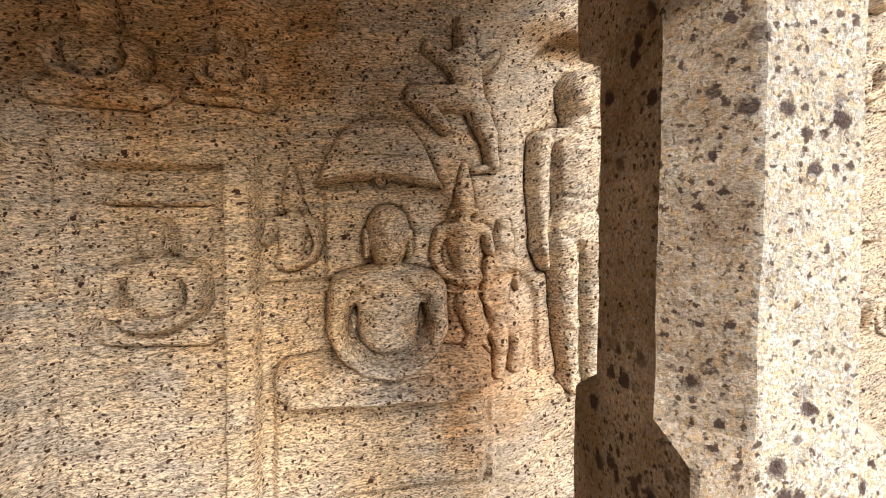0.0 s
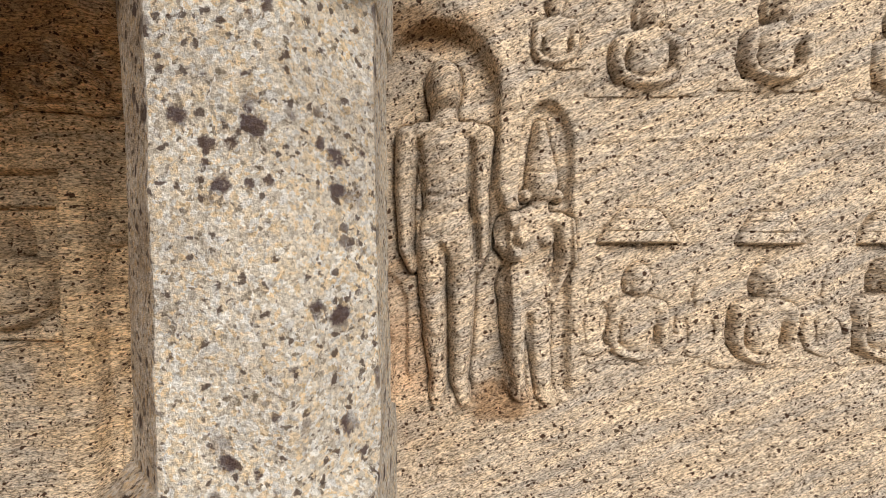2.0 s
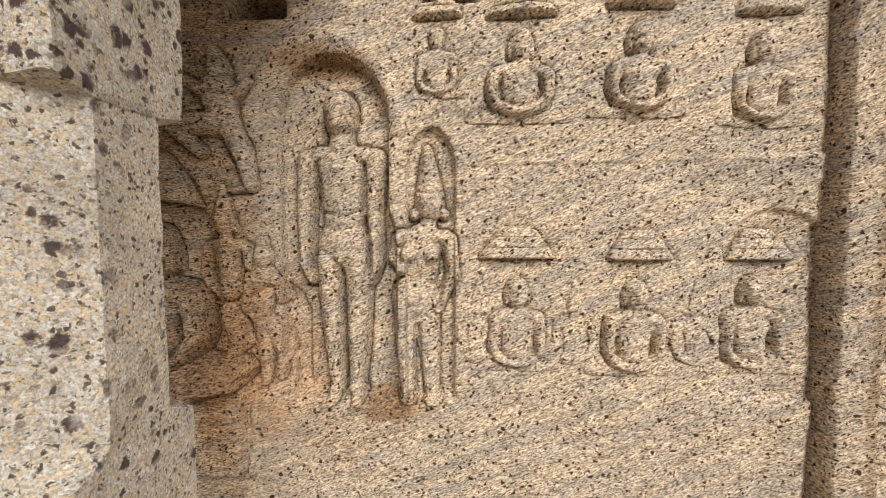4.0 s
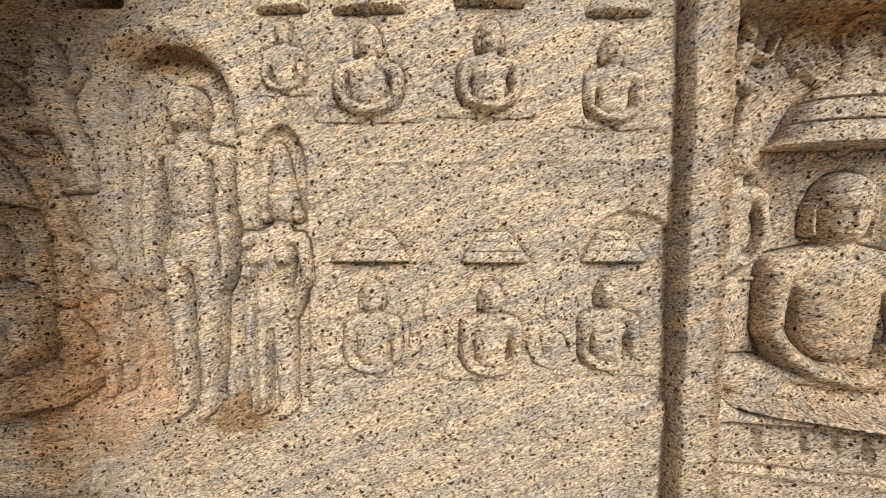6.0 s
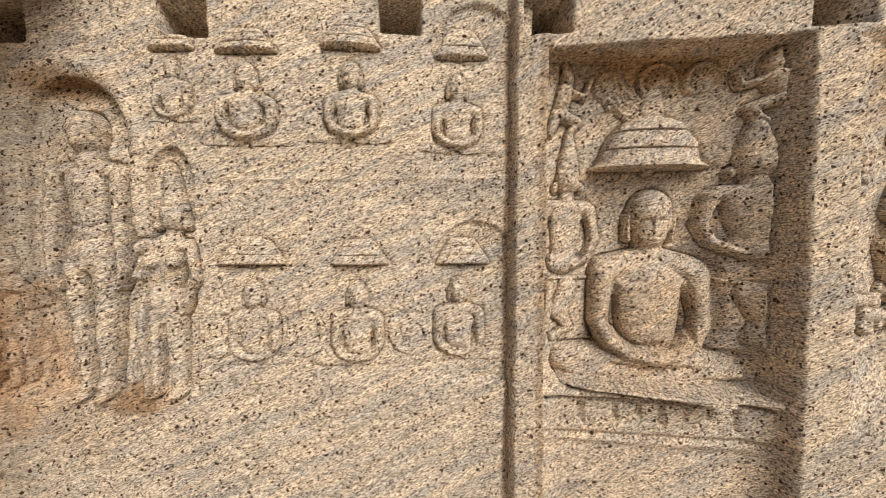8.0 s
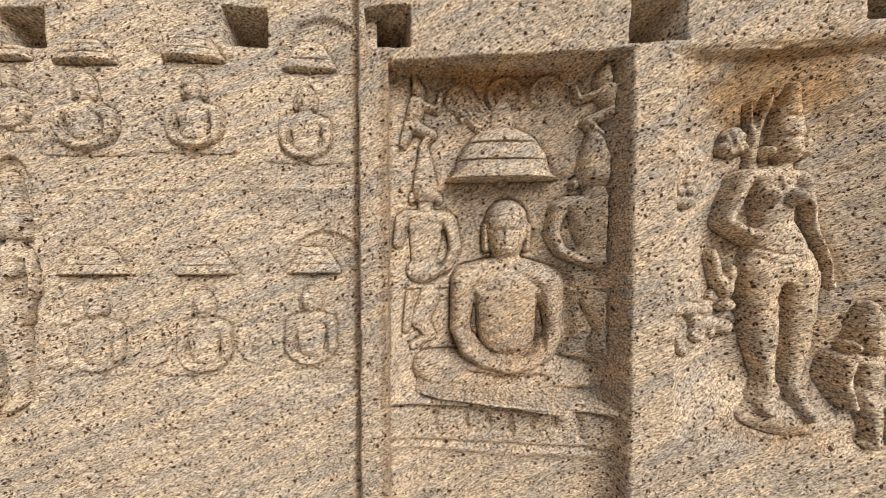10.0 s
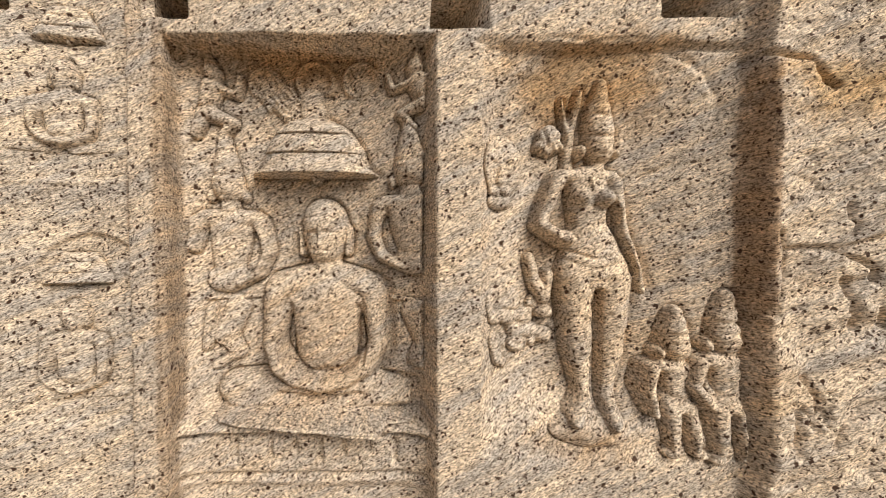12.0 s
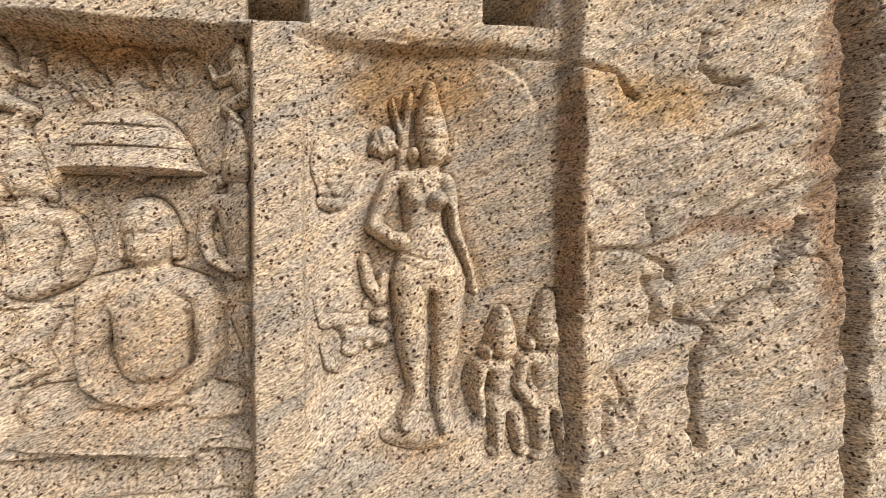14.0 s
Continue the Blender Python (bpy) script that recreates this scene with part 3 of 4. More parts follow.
            g.cut([(c - 0.25 * rx, cz - 0.67 * rz), (c + 0.25 * rx, cz - 0.67 * rz)], 0.04 * rz, 0.06 * high)
            g.cut([(c - 0.95 * rx, cz + 0.36 * rz), (c, cz + 0.47 * rz), (c + 0.95 * rx, cz + 0.36 * rz)], 0.035 * rz, 0.09 * high)
    return shape, (c - knees * 0.5 * w - 0.06 * w, c + knees * 0.5 * w + 0.06 * w, hand - 0.30 * w, top + head + 0.2 * w)


def canopy(c, foot, half, tall, high, tiers=3, narrow=0.42, bell=0.0, sag=0.0, only=None):
    """A tiered stone umbrella with a flat underside; bell rounds its flanks, sag bows its rim down in the middle."""
    def shape(g):
        rim = foot - sag * (1 - ((g.S - c) / half) ** 2)
        t = (g.Z - rim) / (foot + tall - rim)
        tc = np.clip(t, 0, 1)
        straight = 1 - (1 - narrow) * tc ** 1.1
        round_ = 0.30 * np.clip(1 - tc / 0.14, 0, 1) ** 1.5 + 0.82 * np.sqrt(np.clip(1 - tc ** 2.7, 0, 1)) * (1 - 0.12 * tc) - 0.12 * np.clip(1 - tc / 0.14, 0, 1) ** 1.5
        width = half * np.maximum(((1 - bell) * straight + bell * round_), 1e-3)
        x = np.abs(g.S - c) / width
        ring = (tc * tiers) % 1.0
        h = high * (1 - 0.42 * tc - 0.07 * ring) * np.clip(1 - x ** 2.6, 0, 1) ** 0.42
        cap = np.clip((1.0 - t) * 6, 0, 1) ** 0.5
        if only is None or only < tiers:
            low, top = (0, 1) if only is None else (only / tiers, (only + 1) / tiers + 0.06)
            h = np.where(t > top - 0.06, h * 0.86, h) if only is not None and only < tiers - 1 else h
            g.add(np.where((t > low) & (t < top) & (x < 1), h * cap, 0))
        if only is None or only == tiers:
            g.ell(c, foot - sag - 0.03 * tall, 0.09 * half, 0.09 * tall, high * 0.45)
    return shape, (c - half - 0.02, c + half + 0.02, foot - sag - 0.16 * tall, foot + tall + 0.02)


def standing(g):
    """The tall naked standing figure with hanging arms."""
    hi = 0.104
    g.ell(0.782, 2.056, 0.067, 0.082, hi * 1.25, 0, 0, 0.45)
    g.ell(0.782, 2.012, 0.060, 0.066, hi * 1.22, 0, 0, 0.45)
    g.limb(0.782, 1.98, 0.784, 1.90, 0.046, 0.055, hi * 0.72, hi * 0.8, 0.5)
    g.limb(0.690, 1.882, 0.880, 1.880, 0.040, 0.040, hi * 0.75, None, 0.45)
    g.ell(0.782, 1.815, 0.112, 0.105, hi * 0.95, 0, 0, 0.42)
    g.limb(0.782, 1.82, 0.790, 1.63, 0.102, 0.086, hi * 0.92, hi * 0.85, 0.42)
    g.ell(0.788, 1.51, 0.112, 0.125, hi * 0.90, 0, 0, 0.42)
    g.limb(0.732, 1.46, 0.747, 1.16, 0.060, 0.045, hi * 0.98, hi * 0.88, 0.5)
    g.ell(0.750, 1.150, 0.040, 0.042, hi * 0.95)
    g.limb(0.748, 1.12, 0.762, 0.955, 0.046, 0.032, hi * 0.88, hi * 0.75, 0.5)
    g.limb(0.850, 1.46, 0.846, 1.16, 0.058, 0.047, hi * 0.96, hi * 0.86, 0.5)
    g.ell(0.846, 1.150, 0.041, 0.042, hi * 0.92)
    g.limb(0.845, 1.12, 0.838, 0.955, 0.046, 0.034, hi * 0.85, hi * 0.72, 0.5)
    g.limb(0.762, 0.945, 0.752, 0.920, 0.036, 0.030, hi * 0.95, None, 0.5)
    g.limb(0.838, 0.945, 0.852, 0.920, 0.036, 0.030, hi * 0.92, None, 0.5)
    for sh, el, wr, tip in ((0.645, 0.634, 0.638, 0.662), (0.923, 0.914, 0.926, 0.905)):
        g.limb(sh, 1.865, el, 1.665, 0.045, 0.036, hi * 0.85, hi * 0.85, 0.5)
        g.limb(el, 1.665, wr, 1.46, 0.036, 0.026, hi * 0.85, hi * 0.85, 0.5)
        g.limb(wr, 1.45, tip, 1.375, 0.027, 0.018, hi * 0.9, hi * 0.65, 0.5)
    # arms and legs set apart, the belly and the loins
    g.cut([(0.690, 1.835), (0.702, 1.66), (0.680, 1.50), (0.674, 1.42)], 0.009, 0.060)
    g.cut([(0.880, 1.835), (0.878, 1.66), (0.896, 1.52), (0.900, 1.42)], 0.009, 0.060)
    g.cut([(0.790, 1.43), (0.797, 1.15), (0.800, 0.93)], 0.008, 0.055)
    g.cut([(0.700, 1.655), (0.790, 1.632), (0.870, 1.655)], 0.008, 0.008)
    g.cut([(0.715, 1.50), (0.775, 1.445), (0.80, 1.445), (0.865, 1.50)], 0.008, 0.012)
    g.ell(0.790, 1.470, 0.016, 0.030, hi * 1.15)
    for k in (-1, 1):
        g.ell(0.790 + k * 0.014, 1.482, 0.014, 0.018, hi * 1.08)


def companion(g):
    """The small crowned woman beside the standing figure."""
    hi = 0.066
    g.limb(1.130, 1.90, 1.139, 1.72, 0.020, 0.058, hi * 0.7, hi * 0.95, 0.5)
    g.ell(1.140, 1.682, 0.058, 0.066, hi * 1.15, 0, 0, 0.5)
    g.cut([(1.085, 1.735), (1.140, 1.722), (1.195, 1.735)], 0.006, 0.012)
    g.ell(1.078, 1.645, 0.020, 0.024, hi * 0.85)
    g.ell(1.198, 1.645, 0.020, 0.024, hi * 0.85)
    g.limb(1.135, 1.64, 1.130, 1.58, 0.030, 0.036, hi * 0.6, None, 0.5)
    g.limb(1.030, 1.558, 1.205, 1.555, 0.030, 0.030, hi * 0.75, None, 0.5)
    g.limb(1.112, 1.53, 1.105, 1.40, 0.080, 0.062, hi * 0.75, hi * 0.75, 0.45)
    g.ell(1.080, 1.30, 0.098, 0.112, hi * 0.95, 0, 0, 0.45)
    g.limb(1.044, 1.26, 1.042, 1.12, 0.052, 0.042, hi * 1.0, hi * 0.95, 0.5)
    g.limb(1.042, 1.12, 1.058, 0.945, 0.042, 0.026, hi * 0.95, hi * 0.8, 0.5)
    g.limb(1.122, 1.26, 1.138, 1.10, 0.056, 0.044, hi * 0.8, hi * 0.7, 0.5)
    g.limb(1.138, 1.10, 1.150, 0.935, 0.042, 0.030, hi * 0.7, hi * 0.6, 0.5)
    g.ell(1.060, 0.925, 0.040, 0.024, hi * 0.85)
    g.ell(1.155, 0.918, 0.040, 0.022, hi * 0.7)
    g.limb(1.012, 1.545, 0.990, 1.475, 0.030, 0.026, hi * 0.9, None, 0.5)
    g.limb(0.990, 1.475, 1.022, 1.440, 0.026, 0.026, hi * 1.0, None, 0.5)
    g.limb(1.214, 1.545, 1.230, 1.41, 0.032, 0.027, hi * 0.9, None, 0.5)
    g.limb(1.230, 1.41, 1.172, 1.27, 0.027, 0.022, hi * 0.95, None, 0.5)
    g.cut([(1.186, 1.50), (1.196, 1.42), (1.176, 1.33)], 0.010, 0.050)
    g.cut([(1.022, 1.52), (1.030, 1.47)], 0.008, 0.045)
    g.cut([(1.090, 1.20), (1.096, 0.93)], 0.010, 0.050)
    g.cut([(1.020, 1.375), (1.105, 1.352), (1.180, 1.375)], 0.006, 0.010)
    g.ell(1.060, 1.490, 0.035, 0.036, hi * 1.30)
    g.ell(1.146, 1.486, 0.035, 0.036, hi * 1.30)
    g.ell(1.028, 1.437, 0.032, 0.030, hi * 1.25)


def attendant(c, tip, k, hi, tall):
    """A crowned attendant, seen to the hips behind the seated figure; k is the side its lowered arm bends to."""
    u = tall
    def shape(g):
        # crown, face, ears
        g.limb(c, tip - 0.02 * u, c, tip - 0.25 * u, 0.030 * u, 0.088 * u, hi * 0.55, hi * 0.85, 0.5)
        g.ell(c, tip - 0.34 * u, 0.095 * u, 0.118 * u, hi * 1.12, 0, 0, 0.5, 2.2)
        g.cut([(c - 0.09 * u, tip - 0.27 * u), (c, tip - 0.285 * u), (c + 0.09 * u, tip - 0.27 * u)], 0.010 * u, 0.16 * hi)
        for e in (-1, 1):
            g.ell(c + e * 0.105 * u, tip - 0.41 * u, 0.026 * u, 0.045 * u, hi * 0.7)
            g.cut([(c + e * 0.02 * u, tip - 0.325 * u), (c + e * 0.06 * u, tip - 0.325 * u)], 0.009 * u, 0.10 * hi)
        g.limb(c, tip - 0.32 * u, c, tip - 0.37 * u, 0.010 * u, 0.018 * u, hi * 1.22, None, 0.5)
        g.cut([(c - 0.03 * u, tip - 0.405 * u), (c + 0.03 * u, tip - 0.405 * u)], 0.007 * u, 0.14 * hi)
        # trunk, narrow at the waist
        g.limb(c, tip - 0.44 * u, c, tip - 0.52 * u, 0.055 * u, 0.07 * u, hi * 0.65, None, 0.5)
        g.limb(c - 0.15 * u, tip - 0.555 * u, c + 0.15 * u, tip - 0.555 * u, 0.060 * u, 0.060 * u, hi * 0.80, None, 0.5)
        g.limb(c, tip - 0.64 * u, c - k * 0.02 * u, tip - 0.84 * u, 0.145 * u, 0.105 * u, hi * 0.92, hi * 0.80, 0.5)
        g.ell(c - k * 0.03 * u, tip - 0.95 * u, 0.135 * u, 0.10 * u, hi * 0.85, 0, 0, 0.5)
        # lowered arm, bent back to the hip, and the raised one
        g.limb(c + k * 0.19 * u, tip - 0.58 * u, c + k * 0.235 * u, tip - 0.78 * u, 0.060 * u, 0.048 * u, hi * 0.95, None, 0.5)
        g.limb(c + k * 0.235 * u, tip - 0.78 * u, c + k * 0.18 * u, tip - 0.92 * u, 0.048 * u, 0.042 * u, hi * 1.0, None, 0.5)
        g.limb(c + k * 0.18 * u, tip - 0.92 * u, c + k * 0.06 * u, tip - 0.985 * u, 0.042 * u, 0.036 * u, hi * 1.08, None, 0.5)
        g.limb(c - k * 0.19 * u, tip - 0.58 * u, c - k * 0.225 * u, tip - 0.74 * u, 0.055 * u, 0.042 * u, hi * 0.9, None, 0.5)
        g.limb(c - k * 0.225 * u, tip - 0.74 * u, c - k * 0.20 * u, tip - 0.60 * u, 0.036 * u, 0.032 * u, hi * 1.05, None, 0.5)
        g.dent(c + k * 0.150 * u, tip - 0.70 * u, 0.030 * u, 0.075 * u, 0.95 * hi, k * 14)
        g.cut([(c + k * 0.15 * u, tip - 0.66 * u), (c + k * 0.175 * u, tip - 0.80 * u), (c + k * 0.10 * u, tip - 0.92 * u)], 0.018 * u, 0.55 * hi)
        g.cut([(c - k * 0.155 * u, tip - 0.64 * u), (c - k * 0.165 * u, tip - 0.82 * u)], 0.014 * u, 0.40 * hi)
    return shape, (c - 0.30 * u, c + 0.30 * u, tip - 1.08 * u, tip + 0.02)


def throne_end(c, top, k, hi, size):
    """The carved throne back's end with a rearing beast."""
    u = size
    def shape(g):
        g.block(c - 0.28 * u, c + 0.32 * u, top - 0.06 * u, top, hi * 0.4)
        g.limb(c - k * 0.05 * u, top - 0.15 * u, c + k * 0.06 * u, top - 0.42 * u, 0.13 * u, 0.12 * u, hi)
        g.limb(c + k * 0.06 * u, top - 0.42 * u, c - k * 0.06 * u, top - 0.62 * u, 0.10 * u, 0.07 * u, hi * 0.9)
        g.limb(c + k * 0.20 * u, top - 0.12 * u, c + k * 0.24 * u, top - 0.52 * u, 0.05 * u, 0.05 * u, hi * 0.8)
        g.limb(c - k * 0.06 * u, top - 0.62 * u, c + k * 0.15 * u, top - 0.72 * u, 0.06 * u, 0.05 * u, hi * 0.8)
    return shape, (c - 0.36 * u, c + 0.36 * u, top - 0.82 * u, top + 0.03)


def flyer(c, z, k, hi, u):
    """A flying figure with bent legs; k is the way it flies."""
    def shape(g):
        g.ell(c, z, 0.11 * u, 0.13 * u, hi * 1.1)
        g.limb(c - k * 0.02 * u, z + 0.08 * u, c - k * 0.05 * u, z + 0.20 * u, 0.10 * u, 0.06 * u, hi * 0.9)
        g.ell(c, z - 0.21 * u, 0.24 * u, 0.11 * u, hi * 0.95)
        g.limb(c - k * 0.02 * u, z - 0.22 * u, c + k * 0.05 * u, z - 0.52 * u, 0.18 * u, 0.14 * u, hi * 0.95, hi * 0.9, 0.3)
        g.limb(c - k * 0.20 * u, z - 0.20 * u, c - k * 0.38 * u, z - 0.08 * u, 0.07 * u, 0.06 * u, hi * 0.8)
        g.limb(c + k * 0.20 * u, z - 0.22 * u, c + k * 0.30 * u, z - 0.12 * u, 0.07 * u, 0.05 * u, hi * 0.8)
        g.limb(c + k * 0.02 * u, z - 0.56 * u, c - k * 0.52 * u, z - 0.56 * u, 0.13 * u, 0.10 * u, hi)
        g.limb(c - k * 0.52 * u, z - 0.56 * u, c - k * 0.22 * u, z - 0.86 * u, 0.095 * u, 0.065 * u, hi * 0.95)
        g.limb(c + k * 0.07 * u, z - 0.55 * u, c + k * 0.24 * u, z - 0.92 * u, 0.13 * u, 0.10 * u, hi)
        g.limb(c + k * 0.24 * u, z - 0.92 * u, c + k * 0.30 * u, z - 1.24 * u, 0.09 * u, 0.06 * u, hi * 0.9)
        g.limb(c + k * 0.30 * u, z - 1.24 * u, c + k * 0.08 * u, z - 1.28 * u, 0.05 * u, 0.03 * u, hi * 0.5)
    return shape, (c - 0.68 * u, c + 0.68 * u, z - 1.40 * u, z + 0.32 * u)


def hoverer(c, z, k, hi, u):
    """A small figure hovering in a niche's corner, one arm lifted, legs trailing; k is the way it looks."""
    def shape(g):
        g.ell(c, z, 0.13 * u, 0.17 * u, hi * 1.15, 0, 0, 0.5)
        g.limb(c - k * 0.02 * u, z + 0.12 * u, c - k * 0.06 * u, z + 0.24 * u, 0.10 * u, 0.05 * u, hi * 0.9, None, 0.5)
        g.limb(c - k * 0.04 * u, z - 0.24 * u, c - k * 0.16 * u, z - 0.58 * u, 0.17 * u, 0.13 * u, hi, hi * 0.85, 0.5)
        g.limb(c + k * 0.10 * u, z - 0.24 * u, c + k * 0.36 * u, z - 0.32 * u, 0.07 * u, 0.06 * u, hi * 0.9, None, 0.5)
        g.limb(c + k * 0.36 * u, z - 0.32 * u, c + k * 0.44 * u, z - 0.06 * u, 0.06 * u, 0.05 * u, hi * 0.9, None, 0.5)
        g.limb(c - k * 0.16 * u, z - 0.62 * u, c + k * 0.24 * u, z - 0.76 * u, 0.13 * u, 0.10 * u, hi * 0.95, None, 0.5)
        g.limb(c + k * 0.24 * u, z - 0.76 * u, c + k * 0.02 * u, z - 1.02 * u, 0.09 * u, 0.06 * u, hi * 0.8, None, 0.5)
        g.limb(c - k * 0.20 * u, z - 0.62 * u, c - k * 0.34 * u, z - 0.98 * u, 0.12 * u, 0.08 * u, hi * 0.8, None, 0.5)
        g.cut([(c - k * 0.24 * u, z - 0.56 * u), (c - k * 0.04 * u, z - 0.52 * u)], 0.03 * u, 0.3 * hi)
    return shape, (c - 0.52 * u, c + 0.58 * u, z - 1.16 * u, z + 0.32 * u)


def goddess(g):
    """The standing goddess with a tall crown, her hip thrown out."""
    hi = 0.098
    g.limb(1.772, 2.235, 1.774, 2.13, 0.022, 0.058, hi * 0.35, hi * 0.70, 0.5)
    g.limb(1.774, 2.13, 1.792, 2.045, 0.058, 0.064, hi * 0.70, hi * 0.9, 0.5)
    g.ell(1.792, 2.000, 0.053, 0.062, hi * 1.10, 0, 0, 0.5, 2.2)
    g.cut([(1.738, 2.050), (1.790, 2.040), (1.845, 2.050)], 0.007, 0.016)
    g.cut([(1.745, 2.125), (1.800, 2.118)], 0.006, 0.010)
    g.limb(1.793, 2.012, 1.794, 1.990, 0.006, 0.012, hi * 1.20, None, 0.5)
    g.cut([(1.775, 1.972), (1.812, 1.972)], 0.004, 0.010)
    for k in (-1, 1):
        g.cut([(1.793 + k * 0.012, 2.014), (1.793 + k * 0.036, 2.014)], 0.005, 0.010)
    g.ell(1.708, 1.988, 0.024, 0.028, hi * 0.95)
    g.ell(1.850, 1.980, 0.018, 0.022, hi * 0.85)
    g.limb(1.788, 1.95, 1.772, 1.90, 0.030, 0.036, hi * 0.5, None, 0.5)
    g.limb(1.640, 1.892, 1.838, 1.886, 0.032, 0.032, hi * 0.70, None, 0.5)
    g.limb(1.748, 1.85, 1.752, 1.69, 0.088, 0.070, hi * 0.78, hi * 0.72, 0.45)
    g.limb(1.752, 1.70, 1.765, 1.58, 0.074, 0.125, hi * 0.72, hi * 0.85, 0.45)
    g.ell(1.773, 1.505, 0.148, 0.125, hi * 0.95, 0, 0, 0.45)
    g.limb(1.697, 1.48, 1.708, 1.20, 0.076, 0.061, hi * 1.05, hi * 0.92, 0.5)
    g.limb(1.708, 1.20, 1.724, 1.03, 0.057, 0.031, hi * 0.92, hi * 0.75, 0.5)
    g.limb(1.848, 1.48, 1.840, 1.20, 0.076, 0.057, hi * 0.90, hi * 0.78, 0.5)
    g.limb(1.840, 1.20, 1.816, 1.02, 0.053, 0.033, hi * 0.78, hi * 0.70, 0.5)
    g.limb(1.724, 1.02, 1.678, 0.950, 0.032, 0.034, hi * 0.95, None, 0.5)
    g.limb(1.816, 1.01, 1.822, 0.940, 0.034, 0.034, hi * 0.95, None, 0.5)
    g.ell(1.735, 0.905, 0.165, 0.060, hi * 0.40, 0, 0, 1.0)
    # arm with the raised hand, and the hanging arm
    g.limb(1.622, 1.880, 1.552, 1.705, 0.036, 0.031, hi * 0.85, hi * 0.95, 0.5)
    g.limb(1.552, 1.700, 1.625, 1.648, 0.032, 0.030, hi * 0.95, hi * 1.25, 0.5)
    g.ell(1.645, 1.642, 0.042, 0.036, hi * 1.40)
    g.limb(1.846, 1.870, 1.870, 1.71, 0.034, 0.029, hi * 0.82, hi * 0.85, 0.5)
    g.limb(1.870, 1.71, 1.926, 1.54, 0.029, 0.024, hi * 0.85, hi * 0.8, 0.5)
    g.limb(1.926, 1.54, 1.957, 1.435, 0.024, 0.020, hi * 0.8, hi * 0.6, 0.5)
    # sash beside the hip
    g.limb(1.512, 1.565, 1.530, 1.475, 0.022, 0.026, hi * 0.5, None, 0.5)
    g.limb(1.530, 1.475, 1.575, 1.405, 0.026, 0.030, hi * 0.5, None, 0.5)
    g.limb(1.590, 1.50, 1.580, 1.41, 0.020, 0.028, hi * 0.5, None, 0.5)
    g.ell(1.575, 1.345, 0.040, 0.028, hi * 0.5)
    # the gaps beside the waist and between the legs
    g.dent(1.648, 1.765, 0.020, 0.072, 0.14, -10)
    g.dent(1.843, 1.730, 0.018, 0.070, 0.12, 12)
    g.cut([(1.875, 1.63), (1.925, 1.50)], 0.008, 0.040)
    g.cut([(1.779, 1.43), (1.776, 1.20), (1.770, 0.98)], 0.011, 0.085)
    g.cut([(1.640, 1.600), (1.765, 1.560), (1.905, 1.600)], 0.006, 0.014)
    g.cut([(1.630, 1.565), (1.765, 1.520), (1.915, 1.560)], 0.005, 0.008)
    g.limb(1.740, 1.885, 1.752, 1.845, 0.008, 0.010, hi * 0.95, None, 0.5)
    g.ell(1.707, 1.805, 0.043, 0.042, hi * 1.38)
    g.ell(1.797, 1.802, 0.043, 0.042, hi * 1.38)


def blossom(g):
    """Lotus and stem beside the goddess's head."""
    hi = 0.055
    g.ell(1.590, 2.045, 0.050, 0.056, hi, 0, 0, 0.5)
    for k in range(5):
        g.ell(1.548 + 0.021 * k, 2.000 + 0.009 * abs(k - 2), 0.016, 0.024, hi * 0.95, (k - 2) * 14)
    for k in (-1, 1):
        g.cut([(1.590, 1.99), (1.590 + k * 0.03, 2.085)], 0.005, 0.012)
    g.limb(1.622, 2.185, 1.648, 2.10, 0.010, 0.014, hi * 0.6, None, 0.5)
    g.limb(1.690, 2.205, 1.672, 2.05, 0.016, 0.022, hi * 0.7, None, 0.5)
    g.limb(1.648, 2.10, 1.672, 2.03, 0.014, 0.018, hi * 0.7, None, 0.5)
    g.limb(1.672, 2.05, 1.668, 1.93, 0.022, 0.026, hi * 0.75, None, 0.5)


